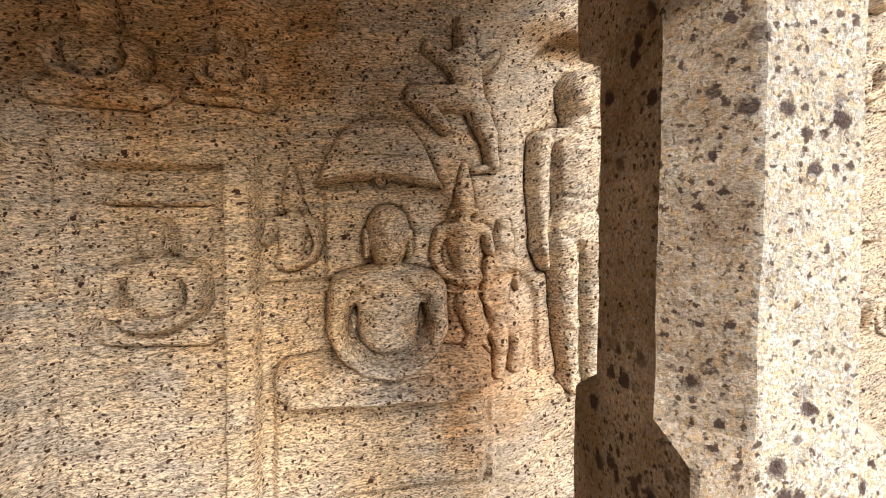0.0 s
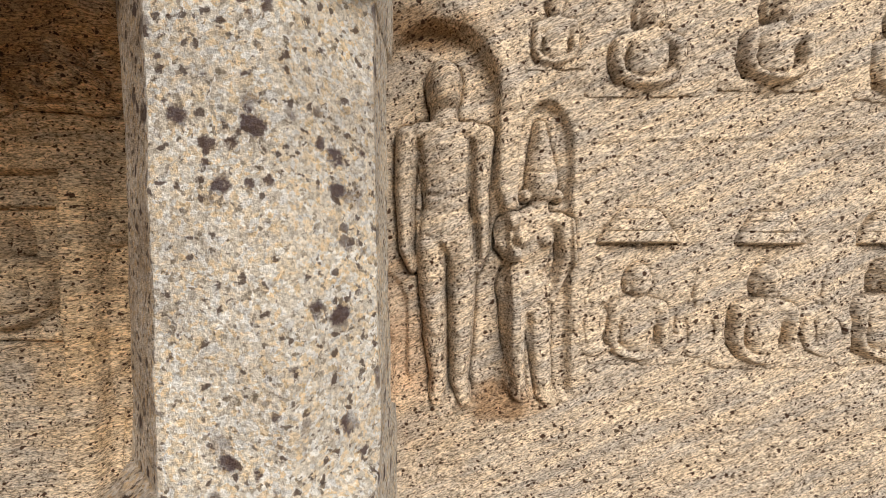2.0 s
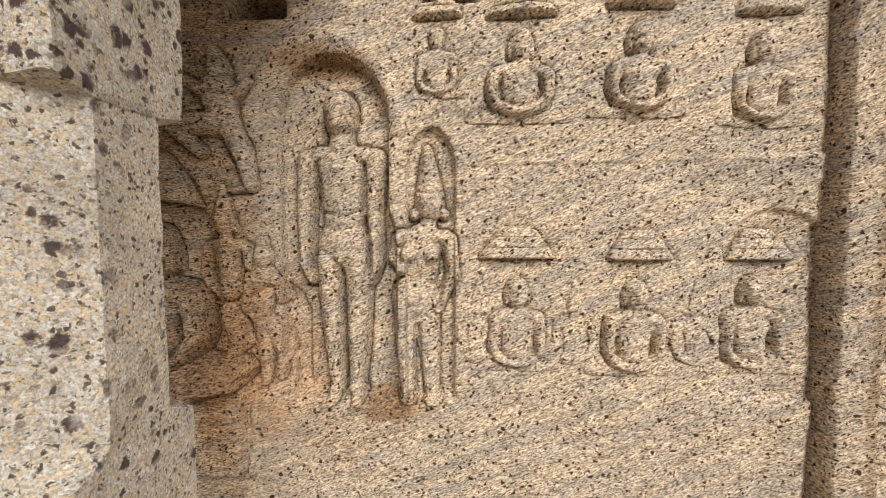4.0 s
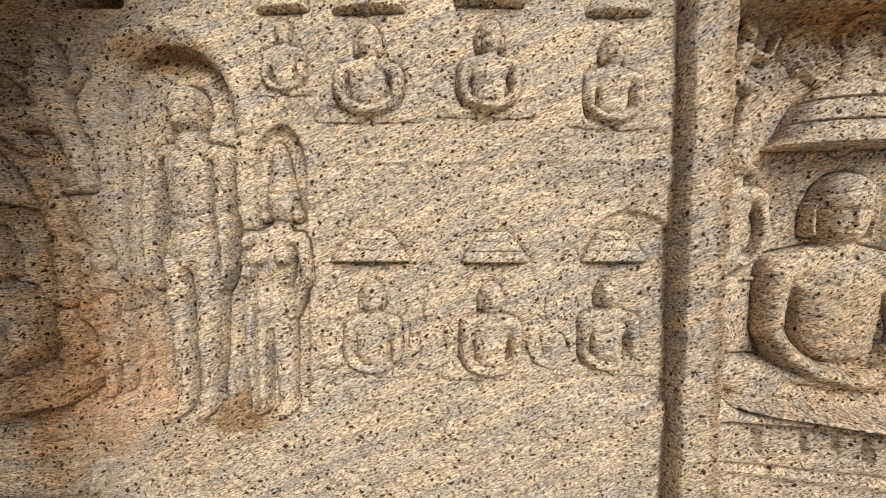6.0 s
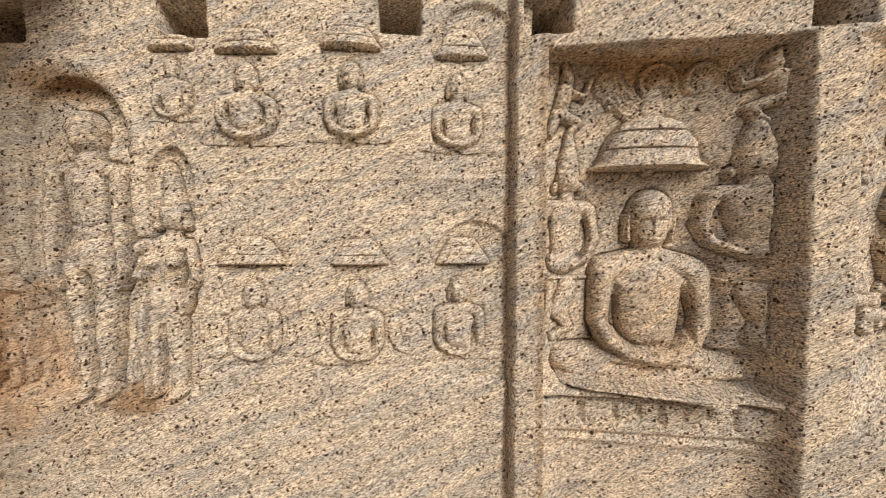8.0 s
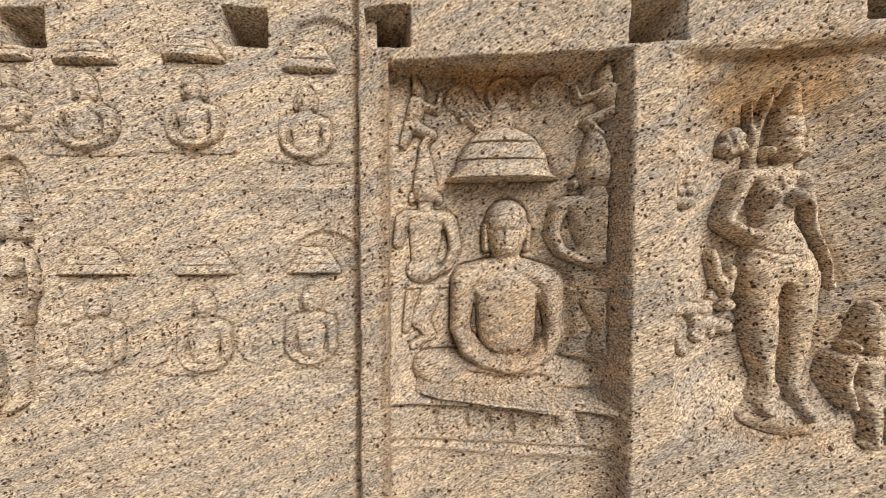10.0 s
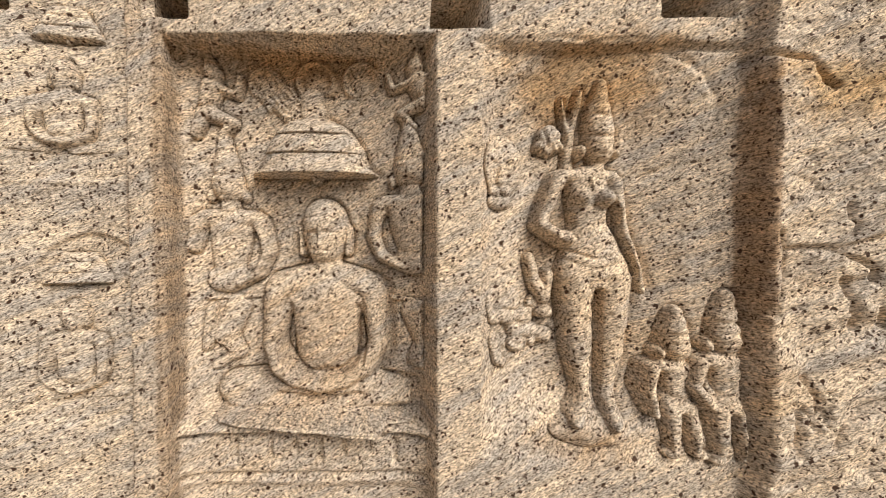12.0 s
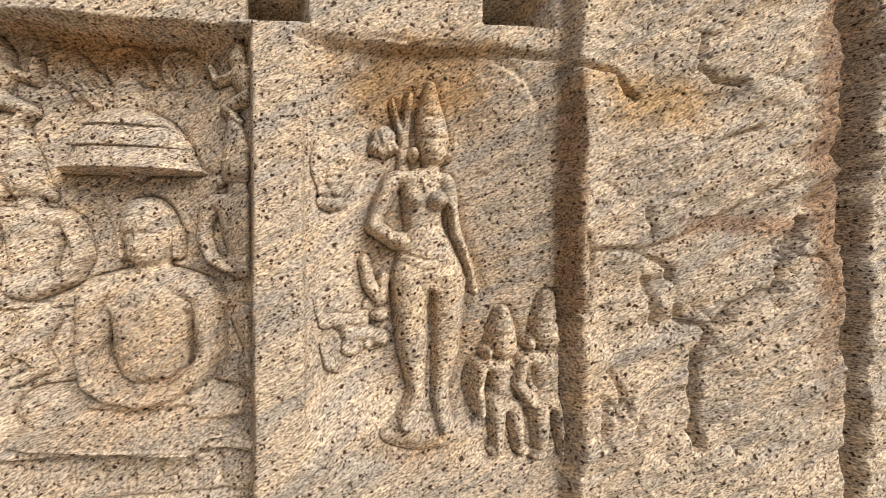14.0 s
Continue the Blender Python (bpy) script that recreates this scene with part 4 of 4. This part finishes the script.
def child(c, top, foot, hi, k):
    """A small crowned attendant child standing at the goddess's feet."""
    u = (top - foot) / 0.60
    def shape(g):
        g.limb(c, top - 0.03 * u, c, top - 0.11 * u, 0.030 * u, 0.058 * u, hi * 0.7, hi, 0.5)
        g.ell(c, top - 0.16 * u, 0.060 * u, 0.075 * u, hi * 1.15, 0, 0, 0.5)
        g.cut([(c - 0.05 * u, top - 0.115 * u), (c + 0.05 * u, top - 0.115 * u)], 0.006 * u, 0.18 * hi)
        for e in (-1, 1):
            g.ell(c + e * 0.068 * u, top - 0.20 * u, 0.018 * u, 0.024 * u, hi * 0.7)
            g.cut([(c + e * 0.012 * u, top - 0.155 * u), (c + e * 0.035 * u, top - 0.155 * u)], 0.006 * u, 0.12 * hi)
        g.cut([(c - 0.018 * u, top - 0.205 * u), (c + 0.018 * u, top - 0.205 * u)], 0.005 * u, 0.14 * hi)
        g.limb(c - 0.06 * u, top - 0.255 * u, c + 0.06 * u, top - 0.255 * u, 0.030 * u, 0.030 * u, hi * 0.8, None, 0.5)
        g.limb(c, top - 0.28 * u, c, top - 0.37 * u, 0.066 * u, 0.052 * u, hi * 0.88, None, 0.5)
        g.ell(c, top - 0.40 * u, 0.074 * u, 0.055 * u, hi * 0.95, 0, 0, 0.5)
        for e in (-1, 1):
            g.limb(c + e * 0.036 * u, top - 0.42 * u, c + e * 0.040 * u, top - 0.50 * u, 0.038 * u, 0.030 * u, hi * 0.95, hi * 0.85, 0.5)
            g.limb(c + e * 0.040 * u, top - 0.50 * u, c + e * 0.044 * u, foot + 0.025 * u, 0.031 * u, 0.020 * u, hi * 0.85, hi * 0.65, 0.5)
            g.ell(c + e * 0.054 * u, foot + 0.012 * u, 0.032 * u, 0.016 * u, hi * 0.7)
        g.limb(c + k * 0.095 * u, top - 0.265 * u, c + k * 0.112 * u, top - 0.35 * u, 0.027 * u, 0.024 * u, hi * 0.85, None, 0.5)
        g.limb(c + k * 0.112 * u, top - 0.35 * u, c + k * 0.105 * u, top - 0.44 * u, 0.024 * u, 0.020 * u, hi * 0.85, None, 0.5)
        g.limb(c - k * 0.095 * u, top - 0.265 * u, c - k * 0.118 * u, top - 0.345 * u, 0.027 * u, 0.024 * u, hi * 0.85, None, 0.5)
        g.limb(c - k * 0.118 * u, top - 0.345 * u, c - k * 0.075 * u, top - 0.40 * u, 0.024 * u, 0.026 * u, hi * 1.05, None, 0.5)
        g.cut([(c, top - 0.44 * u), (c, foot)], 0.008 * u, 0.6 * hi)
        g.cut([(c - 0.078 * u, top - 0.385 * u), (c, top - 0.372 * u), (c + 0.078 * u, top - 0.385 * u)], 0.006 * u, 0.12 * hi)
        for e in (-1, 1):
            g.cut([(c + e * 0.070 * u, top - 0.29 * u), (c + e * 0.078 * u, top - 0.36 * u)], 0.008 * u, 0.6 * hi)
    return shape, (c - 0.18 * u, c + 0.18 * u, foot - 0.03, top + 0.02)


def lion_mask(g):
    """A round-headed lion's face in low relief."""
    hi = 0.046
    g.ell(1.395, 1.93, 0.095, 0.12, hi * 0.75, 0, 0, 0.25)
    for k in (-1, 1):
        g.ell(1.39 + k * 0.034, 1.955, 0.034, 0.018, hi * 1.05, k * 12)
        g.ell(1.39 + k * 0.034, 1.922, 0.018, 0.013, hi)
        g.ell(1.385 + k * 0.026, 1.832, 0.03, 0.022, hi * 1.1, k * -14)
    g.limb(1.39, 1.95, 1.388, 1.87, 0.014, 0.026, hi * 1.05, hi * 1.2)
    g.ell(1.385, 1.79, 0.060, 0.034, hi * 0.9)
    g.dent(1.368, 1.806, 0.024, 0.008, 0.024, 10)
    g.dent(1.405, 1.806, 0.024, 0.008, 0.024, -10)


def lion_rider(g):
    """The worn beast below the mask: head, mane, chest, paws and haunch."""
    hi = 0.040
    g.ell(1.400, 1.385, 0.088, 0.078, hi * 0.8, 0, 0, 0.5)
    g.ell(1.362, 1.330, 0.034, 0.034, hi * 0.9)
    g.ell(1.430, 1.325, 0.046, 0.034, hi * 1.05)
    g.ell(1.505, 1.325, 0.046, 0.036, hi * 1.05)
    g.ell(1.545, 1.375, 0.034, 0.040, hi * 0.8)
    g.limb(1.455, 1.275, 1.545, 1.265, 0.034, 0.032, hi * 0.9, None, 0.5)
    g.ell(1.470, 1.215, 0.048, 0.036, hi * 1.1)
    g.ell(1.590, 1.245, 0.038, 0.034, hi * 1.1)
    g.ell(1.540, 1.225, 0.024, 0.024, hi * 0.9)
    g.limb(1.365, 1.235, 1.378, 1.155, 0.030, 0.024, hi * 0.8, None, 0.5)
    g.limb(1.378, 1.155, 1.410, 1.135, 0.024, 0.020, hi * 0.7, None, 0.5)
    g.cut([(1.445, 1.225), (1.500, 1.215)], 0.006, 0.014)
    g.cut([(1.400, 1.360), (1.470, 1.352), (1.540, 1.362)], 0.007, 0.016)


def leaf_spray(g):
    """A bank of curling strands and small leaves that sweeps down to the umbrella."""
    rng = random.Random(4)
    for i in range(15):
        off, s, z = -0.08 + 0.0125 * i, 0.36 + 0.2 * 0.0125 * i, 2.345
        bend = rng.uniform(0, 6.28)
        for k in range(7):
            a = k / 7
            ns, nz = 0.36 + 0.215 * (k + 1) / 7 + 0.55 * off * (1 - 0.4 * a), 2.345 + 0.45 * off - 0.20 * ((k + 1) / 7) ** 0.8 + 0.010 * math.sin(bend + 2.3 * k)
            if k:
                g.limb(s, z, ns, nz, 0.0065, 0.0065, 0.014 + 0.006 * (i % 3), None, 0.5)
            s, z = ns, nz
    for i in range(26):
        a = rng.uniform(0, 1)
        cs, cz = 0.36 + 0.22 * a + rng.uniform(-0.05, 0.05), 2.33 - 0.20 * a + rng.uniform(-0.06, 0.05)
        g.ell(cs, cz, 0.018, 0.008, 0.030, rng.uniform(-80, 80))


def scroll(cs, cz, r):
    """A curled leaf, rolled round a boss."""
    def shape(g):
        ring = np.hypot(g.S - cs, (g.Z - cz) * 1.05)
        g.add(0.034 * np.exp(-((ring - r) / 0.014) ** 2) * (g.Z > cz - 0.7 * r))
        g.ell(cs, cz, r * 0.7, r * 0.7, 0.028)
    return shape, (cs - r - 0.04, cs + r + 0.04, cz - r - 0.03, cz + r + 0.04)


def finial(g):
    """The umbrella's finial among the leaves."""
    g.limb(0.61, 2.23, 0.615, 2.14, 0.05, 0.065, 0.04)


def kneeler(g):
    """A worn kneeling figure low beside the standing one."""
    hi = 0.042
    g.ell(0.475, 1.475, 0.042, 0.055, hi)
    g.ell(0.475, 1.535, 0.028, 0.03, hi * 0.8)
    g.limb(0.47, 1.40, 0.455, 1.25, 0.055, 0.045, hi * 0.9)
    g.limb(0.42, 1.40, 0.405, 1.27, 0.020, 0.018, hi * 0.8)
    g.limb(0.405, 1.27, 0.45, 1.20, 0.018, 0.018, hi * 0.8)
    g.limb(0.515, 1.40, 0.545, 1.30, 0.022, 0.018, hi * 0.8)
    g.limb(0.455, 1.22, 0.475, 1.06, 0.040, 0.030, hi * 0.85)
    g.limb(0.50, 1.20, 0.545, 1.09, 0.036, 0.028, hi * 0.8)
    g.limb(0.545, 1.09, 0.53, 0.99, 0.028, 0.024, hi * 0.7)
    g.limb(0.475, 1.06, 0.465, 0.97, 0.028, 0.024, hi * 0.7)


def umbrella(wall, mat, label, group, column, *form):
    """An umbrella with each tier, and the boss under it, as a part."""
    c, foot = form[0], form[1]
    thing = tagged(new("stone_umbrella"), label, "carved umbrella", group)
    thing.location = wall.origin + wall.along * c + Vector((0, 0, foot))
    form = list(form) + [3, 0.42, 0.0, 0.0][len(form) - 5:]
    for k in range(form[5] + 1):
        shape, span = canopy(*form, k)
        carving(wall, "tier" if k < form[5] else "boss", shape, span, mat, "", "", parent=thing, sunk=0.022, column=column)
    return thing


STONE = "carved relief figure"
ROW = "seated figures in two rows"
UMB = "stone umbrellas over the rows"
small = "small seated meditating figure carved in low relief from speckled gneiss"
for c, hand, w, drop, head, high in ((1.478, 2.015, 0.255, 0.17, 0.125, 0.040), (1.914, 2.03, 0.235, 0.175, 0.125, 0.046), (2.378, 1.995, 0.225, 0.185, 0.125, 0.042),
                                     (1.480, 1.055, 0.225, 0.21, 0.125, 0.036), (1.930, 1.045, 0.235, 0.215, 0.125, 0.038), (2.390, 1.055, 0.235, 0.215, 0.125, 0.044)):
    shape, span = seated(c, hand, w, drop, head, high * 1.15, 1.75, True, 0.20)
    carving(WALL_A, "seated_relief_figure", shape, span, ROCK_A, small, STONE, ROW, sunk=0.022)
shape, span = seated(1.168, 2.10, 0.16, 0.15, 0.09, 0.030, 1.5, False, 0.28)
carving(WALL_A, "seated_relief_figure", shape, span, ROCK_A, "worn half-lost seated figure in very low relief on the rock", STONE, ROW)
for c, foot, half, tall, high in ((1.478, 1.474, 0.152, 0.125, 0.050), (1.944, 1.472, 0.132, 0.115, 0.048), (2.406, 1.472, 0.128, 0.12, 0.048),
                                  (1.170, 2.385, 0.10, 0.09, 0.036), (1.480, 2.37, 0.135, 0.10, 0.045), (1.916, 2.40, 0.130, 0.11, 0.055), (2.396, 2.388, 0.125, 0.13, 0.045)):
    umbrella(WALL_A, ROCK_A, "small tiered umbrella carved in relief above a seated figure", UMB, None, c, foot, half, tall, high)

for c, k in ((1.70, 1), (2.16, -1), (1.33, 1)):
    shape, span = attendant(c, 1.40, k, 0.013, 0.33)
    carving(WALL_A, "attendant_relief_figure", shape, span, ROCK_A, "faint attendant in very low relief between seated figures", STONE, "faint attendants", sunk=0.004)
carving(WALL_A, "standing_relief_figure", standing, (0.58, 1.03, 0.86, 2.17), ROCK_A, "tall naked standing figure carved in a hollow of the gneiss", STONE, sunk=0.058)
carving(WALL_A, "companion_relief_figure", companion, (0.97, 1.32, 0.86, 1.95), ROCK_A, "slim crowned woman carved beside the tall standing figure", STONE, sunk=0.042)
carving(WALL_A, "kneeling_relief_figure", kneeler, (0.34, 0.70, 0.90, 1.56), ROCK_A, "worn kneeling figure in low reddish relief", STONE)

# the shaded end, under the roof
shape, span = seated(0.045, 1.03, 0.435, 0.33, 0.225, 0.18, 1.78)
carving(WALL_A, "seated_relief_figure", shape, span, ROCK_A, "large seated meditating figure carved under the stone roof", STONE, sunk=0.045)
umbrella(WALL_A, ROCK_A, "broad three-tiered umbrella carved over the large seated figure", "", None, 0.018, 1.672, 0.232, 0.235, 0.13, 3, 0.40, 0.30, -0.035)
shape, span = attendant(0.325, 1.765, -1, 0.038, 0.44)
carving(WALL_A, "attendant_relief_figure", shape, span, ROCK_A, "crowned attendant carved beside the large seated figure", STONE)
shape, span = attendant(-0.287, 1.735, 1, 0.06, 0.345)
carving(WALL_A, "attendant_relief_figure", shape, span, ROCK_A, "small worn attendant carved in a shallow panel", STONE)
shape, span = throne_end(0.36, 1.30, 1, 0.035, 0.38)
carving(WALL_A, "throne_carving", shape, span, ROCK_A, "worn rearing beast carved on the throne's end", "carved ornament")
shape, span = flyer(0.328, 2.20, 1, 0.06, 0.36)
carving(WALL_A, "flying_relief_figure", shape, span, ROCK_A, "flying figure with bent legs carved beside the hollow", STONE)
shape, span = seated(-0.685, 1.205, 0.30, 0.20, 0.13, 0.105, 1.35, True, 0.4)
carving(WALL_A, "seated_relief_figure", shape, span, ROCK_A, "seated figure in a shallow framed panel of brown rock", STONE)
umbrella(WALL_A, ROCK_A, "worn umbrella carved over the framed seated figure", "", None, -0.69, 1.60, 0.17, 0.11, 0.03)
for c, hand, w in ((-0.815, 1.94, 0.27), (-0.455, 1.945, 0.185)):
    shape, span = seated(c, hand, w, 0.55 * w, 0.48 * w, 0.078, 1.5, True, 0.6)
    carving(WALL_A, "seated_relief_figure", shape, span, ROCK_A, "weathered seated figure high on the brown shaded rock", STONE, "weathered figures under the roof")

# the deep niche
shape, span = seated(0.64, 1.0, 0.56, 0.49, 0.295, 0.120, 1.74, True, 1.25)
carving(WALL_C, "seated_relief_figure", shape, span, ROCK_C, "large seated meditating figure in a deep square niche", STONE, sunk=0.045, within=(0.142, 1.128), column=0.70)
umbrella(WALL_C, ROCK_C, "bell-shaped tiered umbrella carved in the niche", "", 0.70, 0.615, 1.91, 0.282, 0.245, 0.16, 3, 0.42, 0.9)
for c, tip, k in ((0.25, 2.09, 1), (1.015, 2.13, -1)):
    shape, span = attendant(c, tip, k, 0.062, 0.65 if k > 0 else 0.61)
    carving(WALL_C, "attendant_relief_figure", shape, span, ROCK_C, "crowned attendant with a fly-whisk carved in the niche", STONE, "attendants in the niche", within=(0.142, 1.128), column=0.28 if k > 0 else 1.03, follow=True)
for c, k in ((0.245, -1), (1.06, 1)):
    shape, span = throne_end(c, 1.40, k, 0.042, 0.42)
    carving(WALL_C, "throne_carving", shape, span, ROCK_C, "rearing beast carved on the throne's end", "carved ornament", "throne ends in the niche", within=(0.142, 1.128), column=0.28 if k < 0 else 1.06, follow=True)
shape, span = hoverer(0.235, 2.315, 1, 0.050, 0.25)
carving(WALL_C, "flying_relief_figure", shape, span, ROCK_C, "small flying figure in the niche's upper corner", STONE, "flying figures in the niche", within=(0.142, 1.128), column=0.24, follow=True)
shape, span = hoverer(1.045, 2.315, -1, 0.050, 0.22)
carving(WALL_C, "flying_relief_figure", shape, span, ROCK_C, "small flying figure in the niche's upper corner", STONE, "flying figures in the niche", within=(0.142, 1.128), column=1.06, follow=True)
leaves = tagged(new("leaf_carving"), "curling leaves carved above the umbrella", "carved ornament")
leaves.location = WALL_C.origin + WALL_C.along * 0.6 + Vector((0, 0, 2.10))
for name, (shape, span) in (("leaf_spray", (leaf_spray, (0.28, 0.68, 2.04, 2.40))), ("scroll", scroll(0.632, 2.295, 0.075)), ("scroll", scroll(0.83, 2.29, 0.075)),
                            ("scroll", scroll(0.42, 2.28, 0.06)), ("finial", (finial, (0.53, 0.70, 2.08, 2.30)))):
    carving(WALL_C, name, shape, span, ROCK_C, "", "", sunk=0.006, column=0.65, parent=leaves)

# the goddess and her company
carving(WALL_C, "goddess_relief_figure", goddess, (1.47, 2.05, 0.83, 2.34), ROCK_C, "standing goddess with a tall crown carved in a hollow", STONE, sunk=0.02, column=1.82)
carving(WALL_C, "lotus_carving", blossom, (1.52, 1.72, 1.88, 2.24), ROCK_C, "lotus on a stem carved beside the goddess", "carved ornament", column=1.66)
shape, span = child(2.060, 1.385, 0.835, 0.068, -1)
carving(WALL_C, "child_relief_figure", shape, span, ROCK_C, "small child carved at the goddess's side", STONE, "children beside the goddess", column=2.09)
shape, span = child(2.226, 1.455, 0.82, 0.068, 1)
carving(WALL_C, "child_relief_figure", shape, span, ROCK_C, "taller crowned child carved against the hollow's edge", STONE, "children beside the goddess", within=(2.0, 2.268), column=2.20)
carving(WALL_C, "lion_mask_carving", lion_mask, (1.28, 1.51, 1.72, 2.07), ROCK_C, "round lion face carved in low relief", "carved ornament", sunk=0.012, column=1.45, follow=True)
carving(WALL_C, "lion_carving", lion_rider, (1.30, 1.64, 1.08, 1.48), ROCK_C, "worn lion carved in low relief below the mask", "carved ornament", sunk=0.012, column=1.45, follow=True)

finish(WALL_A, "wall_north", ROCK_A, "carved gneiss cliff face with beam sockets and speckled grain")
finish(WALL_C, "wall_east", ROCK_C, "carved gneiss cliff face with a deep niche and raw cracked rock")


# ---- pillar, roof, ground ----
def mesh_object(name, bm, mat, parent=None, smooth_faces=False):
    bmesh.ops.recalc_face_normals(bm, faces=bm.faces)
    mesh = bpy.data.meshes.new(name)
    bm.to_mesh(mesh)
    bm.free()
    for p in mesh.polygons:
        p.use_smooth = smooth_faces
    mesh.materials.append(mat)
    ob = new(name, mesh)
    ob.parent = parent
    return ob


def loft(bm, rings):
    made = [[bm.verts.new(p) for p in ring] for ring in rings]
    for a, b in zip(made, made[1:]):
        for i in range(len(a)):
            bm.faces.new((a[i], a[(i + 1) % len(a)], b[(i + 1) % len(a)], b[i]))
    bm.faces.new(made[0][::-1])
    bm.faces.new(made[-1])


def octagon(hx, hy, cut, z):
    c = cut
    return [(-hx + c, -hy, z), (hx - c, -hy, z), (hx, -hy + c, z), (hx, hy - c, z), (hx - c, hy, z), (-hx + c, hy, z), (-hx, hy - c, z), (-hx, -hy + c, z)]


def worn(bm, amount, length):
    """Fine cuts and uneven faces."""
    bmesh.ops.triangulate(bm, faces=bm.faces)
    for _ in range(9):
        long = [e for e in bm.edges if e.calc_length() > length]
        if not long:
            break
        bmesh.ops.subdivide_edges(bm, edges=long, cuts=1)
        bmesh.ops.triangulate(bm, faces=[f for f in bm.faces if len(f.verts) > 3])
    for v in bm.verts:
        p = v.co
        v.co = p + Vector((noise.noise(p * 9), noise.noise(p * 9 + Vector((7, 3, 1))), noise.noise(p * 9 + Vector((2, 9, 5))))) * amount + Vector((noise.noise(p * 38), noise.noise(p * 38 + Vector((5, 1, 2))), 0)) * amount * 0.5


pillar = tagged(new("stone_pillar"), "pale granite pillar, square blocks above and below a chamfered shaft", "pillar")
pillar.location = (0.515, 0.585, 0)
HX, HY = 0.149, 0.152
for name, rings in (
    ("shaft", [octagon(HX, HY, 0.077, 1.252), octagon(HX, HY, 0.079, 1.40), octagon(HX - 0.003, HY, 0.079, 1.65), octagon(HX - 0.002, HY, 0.077, 1.805)]),
    ("base_block", [octagon(HX + 0.004, HY + 0.001, 0.006, 0.0), octagon(HX + 0.004, HY + 0.001, 0.006, 1.19), octagon(HX + 0.003, HY + 0.001, 0.008, 1.225), octagon(HX, HY, 0.074, 1.254)]),
    ("top_block", [octagon(HX - 0.001, HY - 0.001, 0.080, 1.800), octagon(HX + 0.003, HY + 0.001, 0.010, 1.815), octagon(HX + 0.004, HY + 0.001, 0.007, 1.86), octagon(HX + 0.004, HY + 0.001, 0.006, 2.42)]),
):
    bm = bmesh.new()
    loft(bm, rings)
    worn(bm, 0.0035, 0.03)
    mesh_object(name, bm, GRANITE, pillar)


def slab(name, x0, x1, y0, y1, z0, z1, mat, label, category, kind="structure", edge=0.015):
    bm = bmesh.new()
    bmesh.ops.create_cube(bm, size=1)
    for v in bm.verts:
        v.co = Vector(((x0 + x1) / 2 + v.co.x * (x1 - x0), (y0 + y1) / 2 + v.co.y * (y1 - y0), (z0 + z1) / 2 + v.co.z * (z1 - z0)))
    bmesh.ops.bevel(bm, geom=bm.edges[:], offset=edge, segments=2, affect="EDGES")
    return tagged(mesh_object(name, bm, mat), label, category, kind=kind)


slab("roof_beam", -2.2, 0.74, 0.42, 0.75, 2.42, 2.70, ROOF, "long granite beam resting on the pillar", "beam")
slab("ceiling", -4.0, 0.86, -0.75, 1.75, 2.70, 2.90, ROOF, "flat stone roof slabs over the shaded end", "ceiling")
# two unseen walls, added only to keep sky light off the west end
slab("shade_wall_west", -2.5, -2.2, -1.55, 1.9, 0.0, 2.9, ROOF, "unseen plain wall added to shade the west end", "wall")
slab("shade_wall_south", -2.5, -0.62, -1.75, -1.55, 0.0, 3.7, ROOF, "unseen plain wall added to shade the west end", "wall")
slab("ground", -400, 400, -400, 400, -0.5, 0.0, GROUND, "bare weathered rock ground", "ground", edge=0.001)
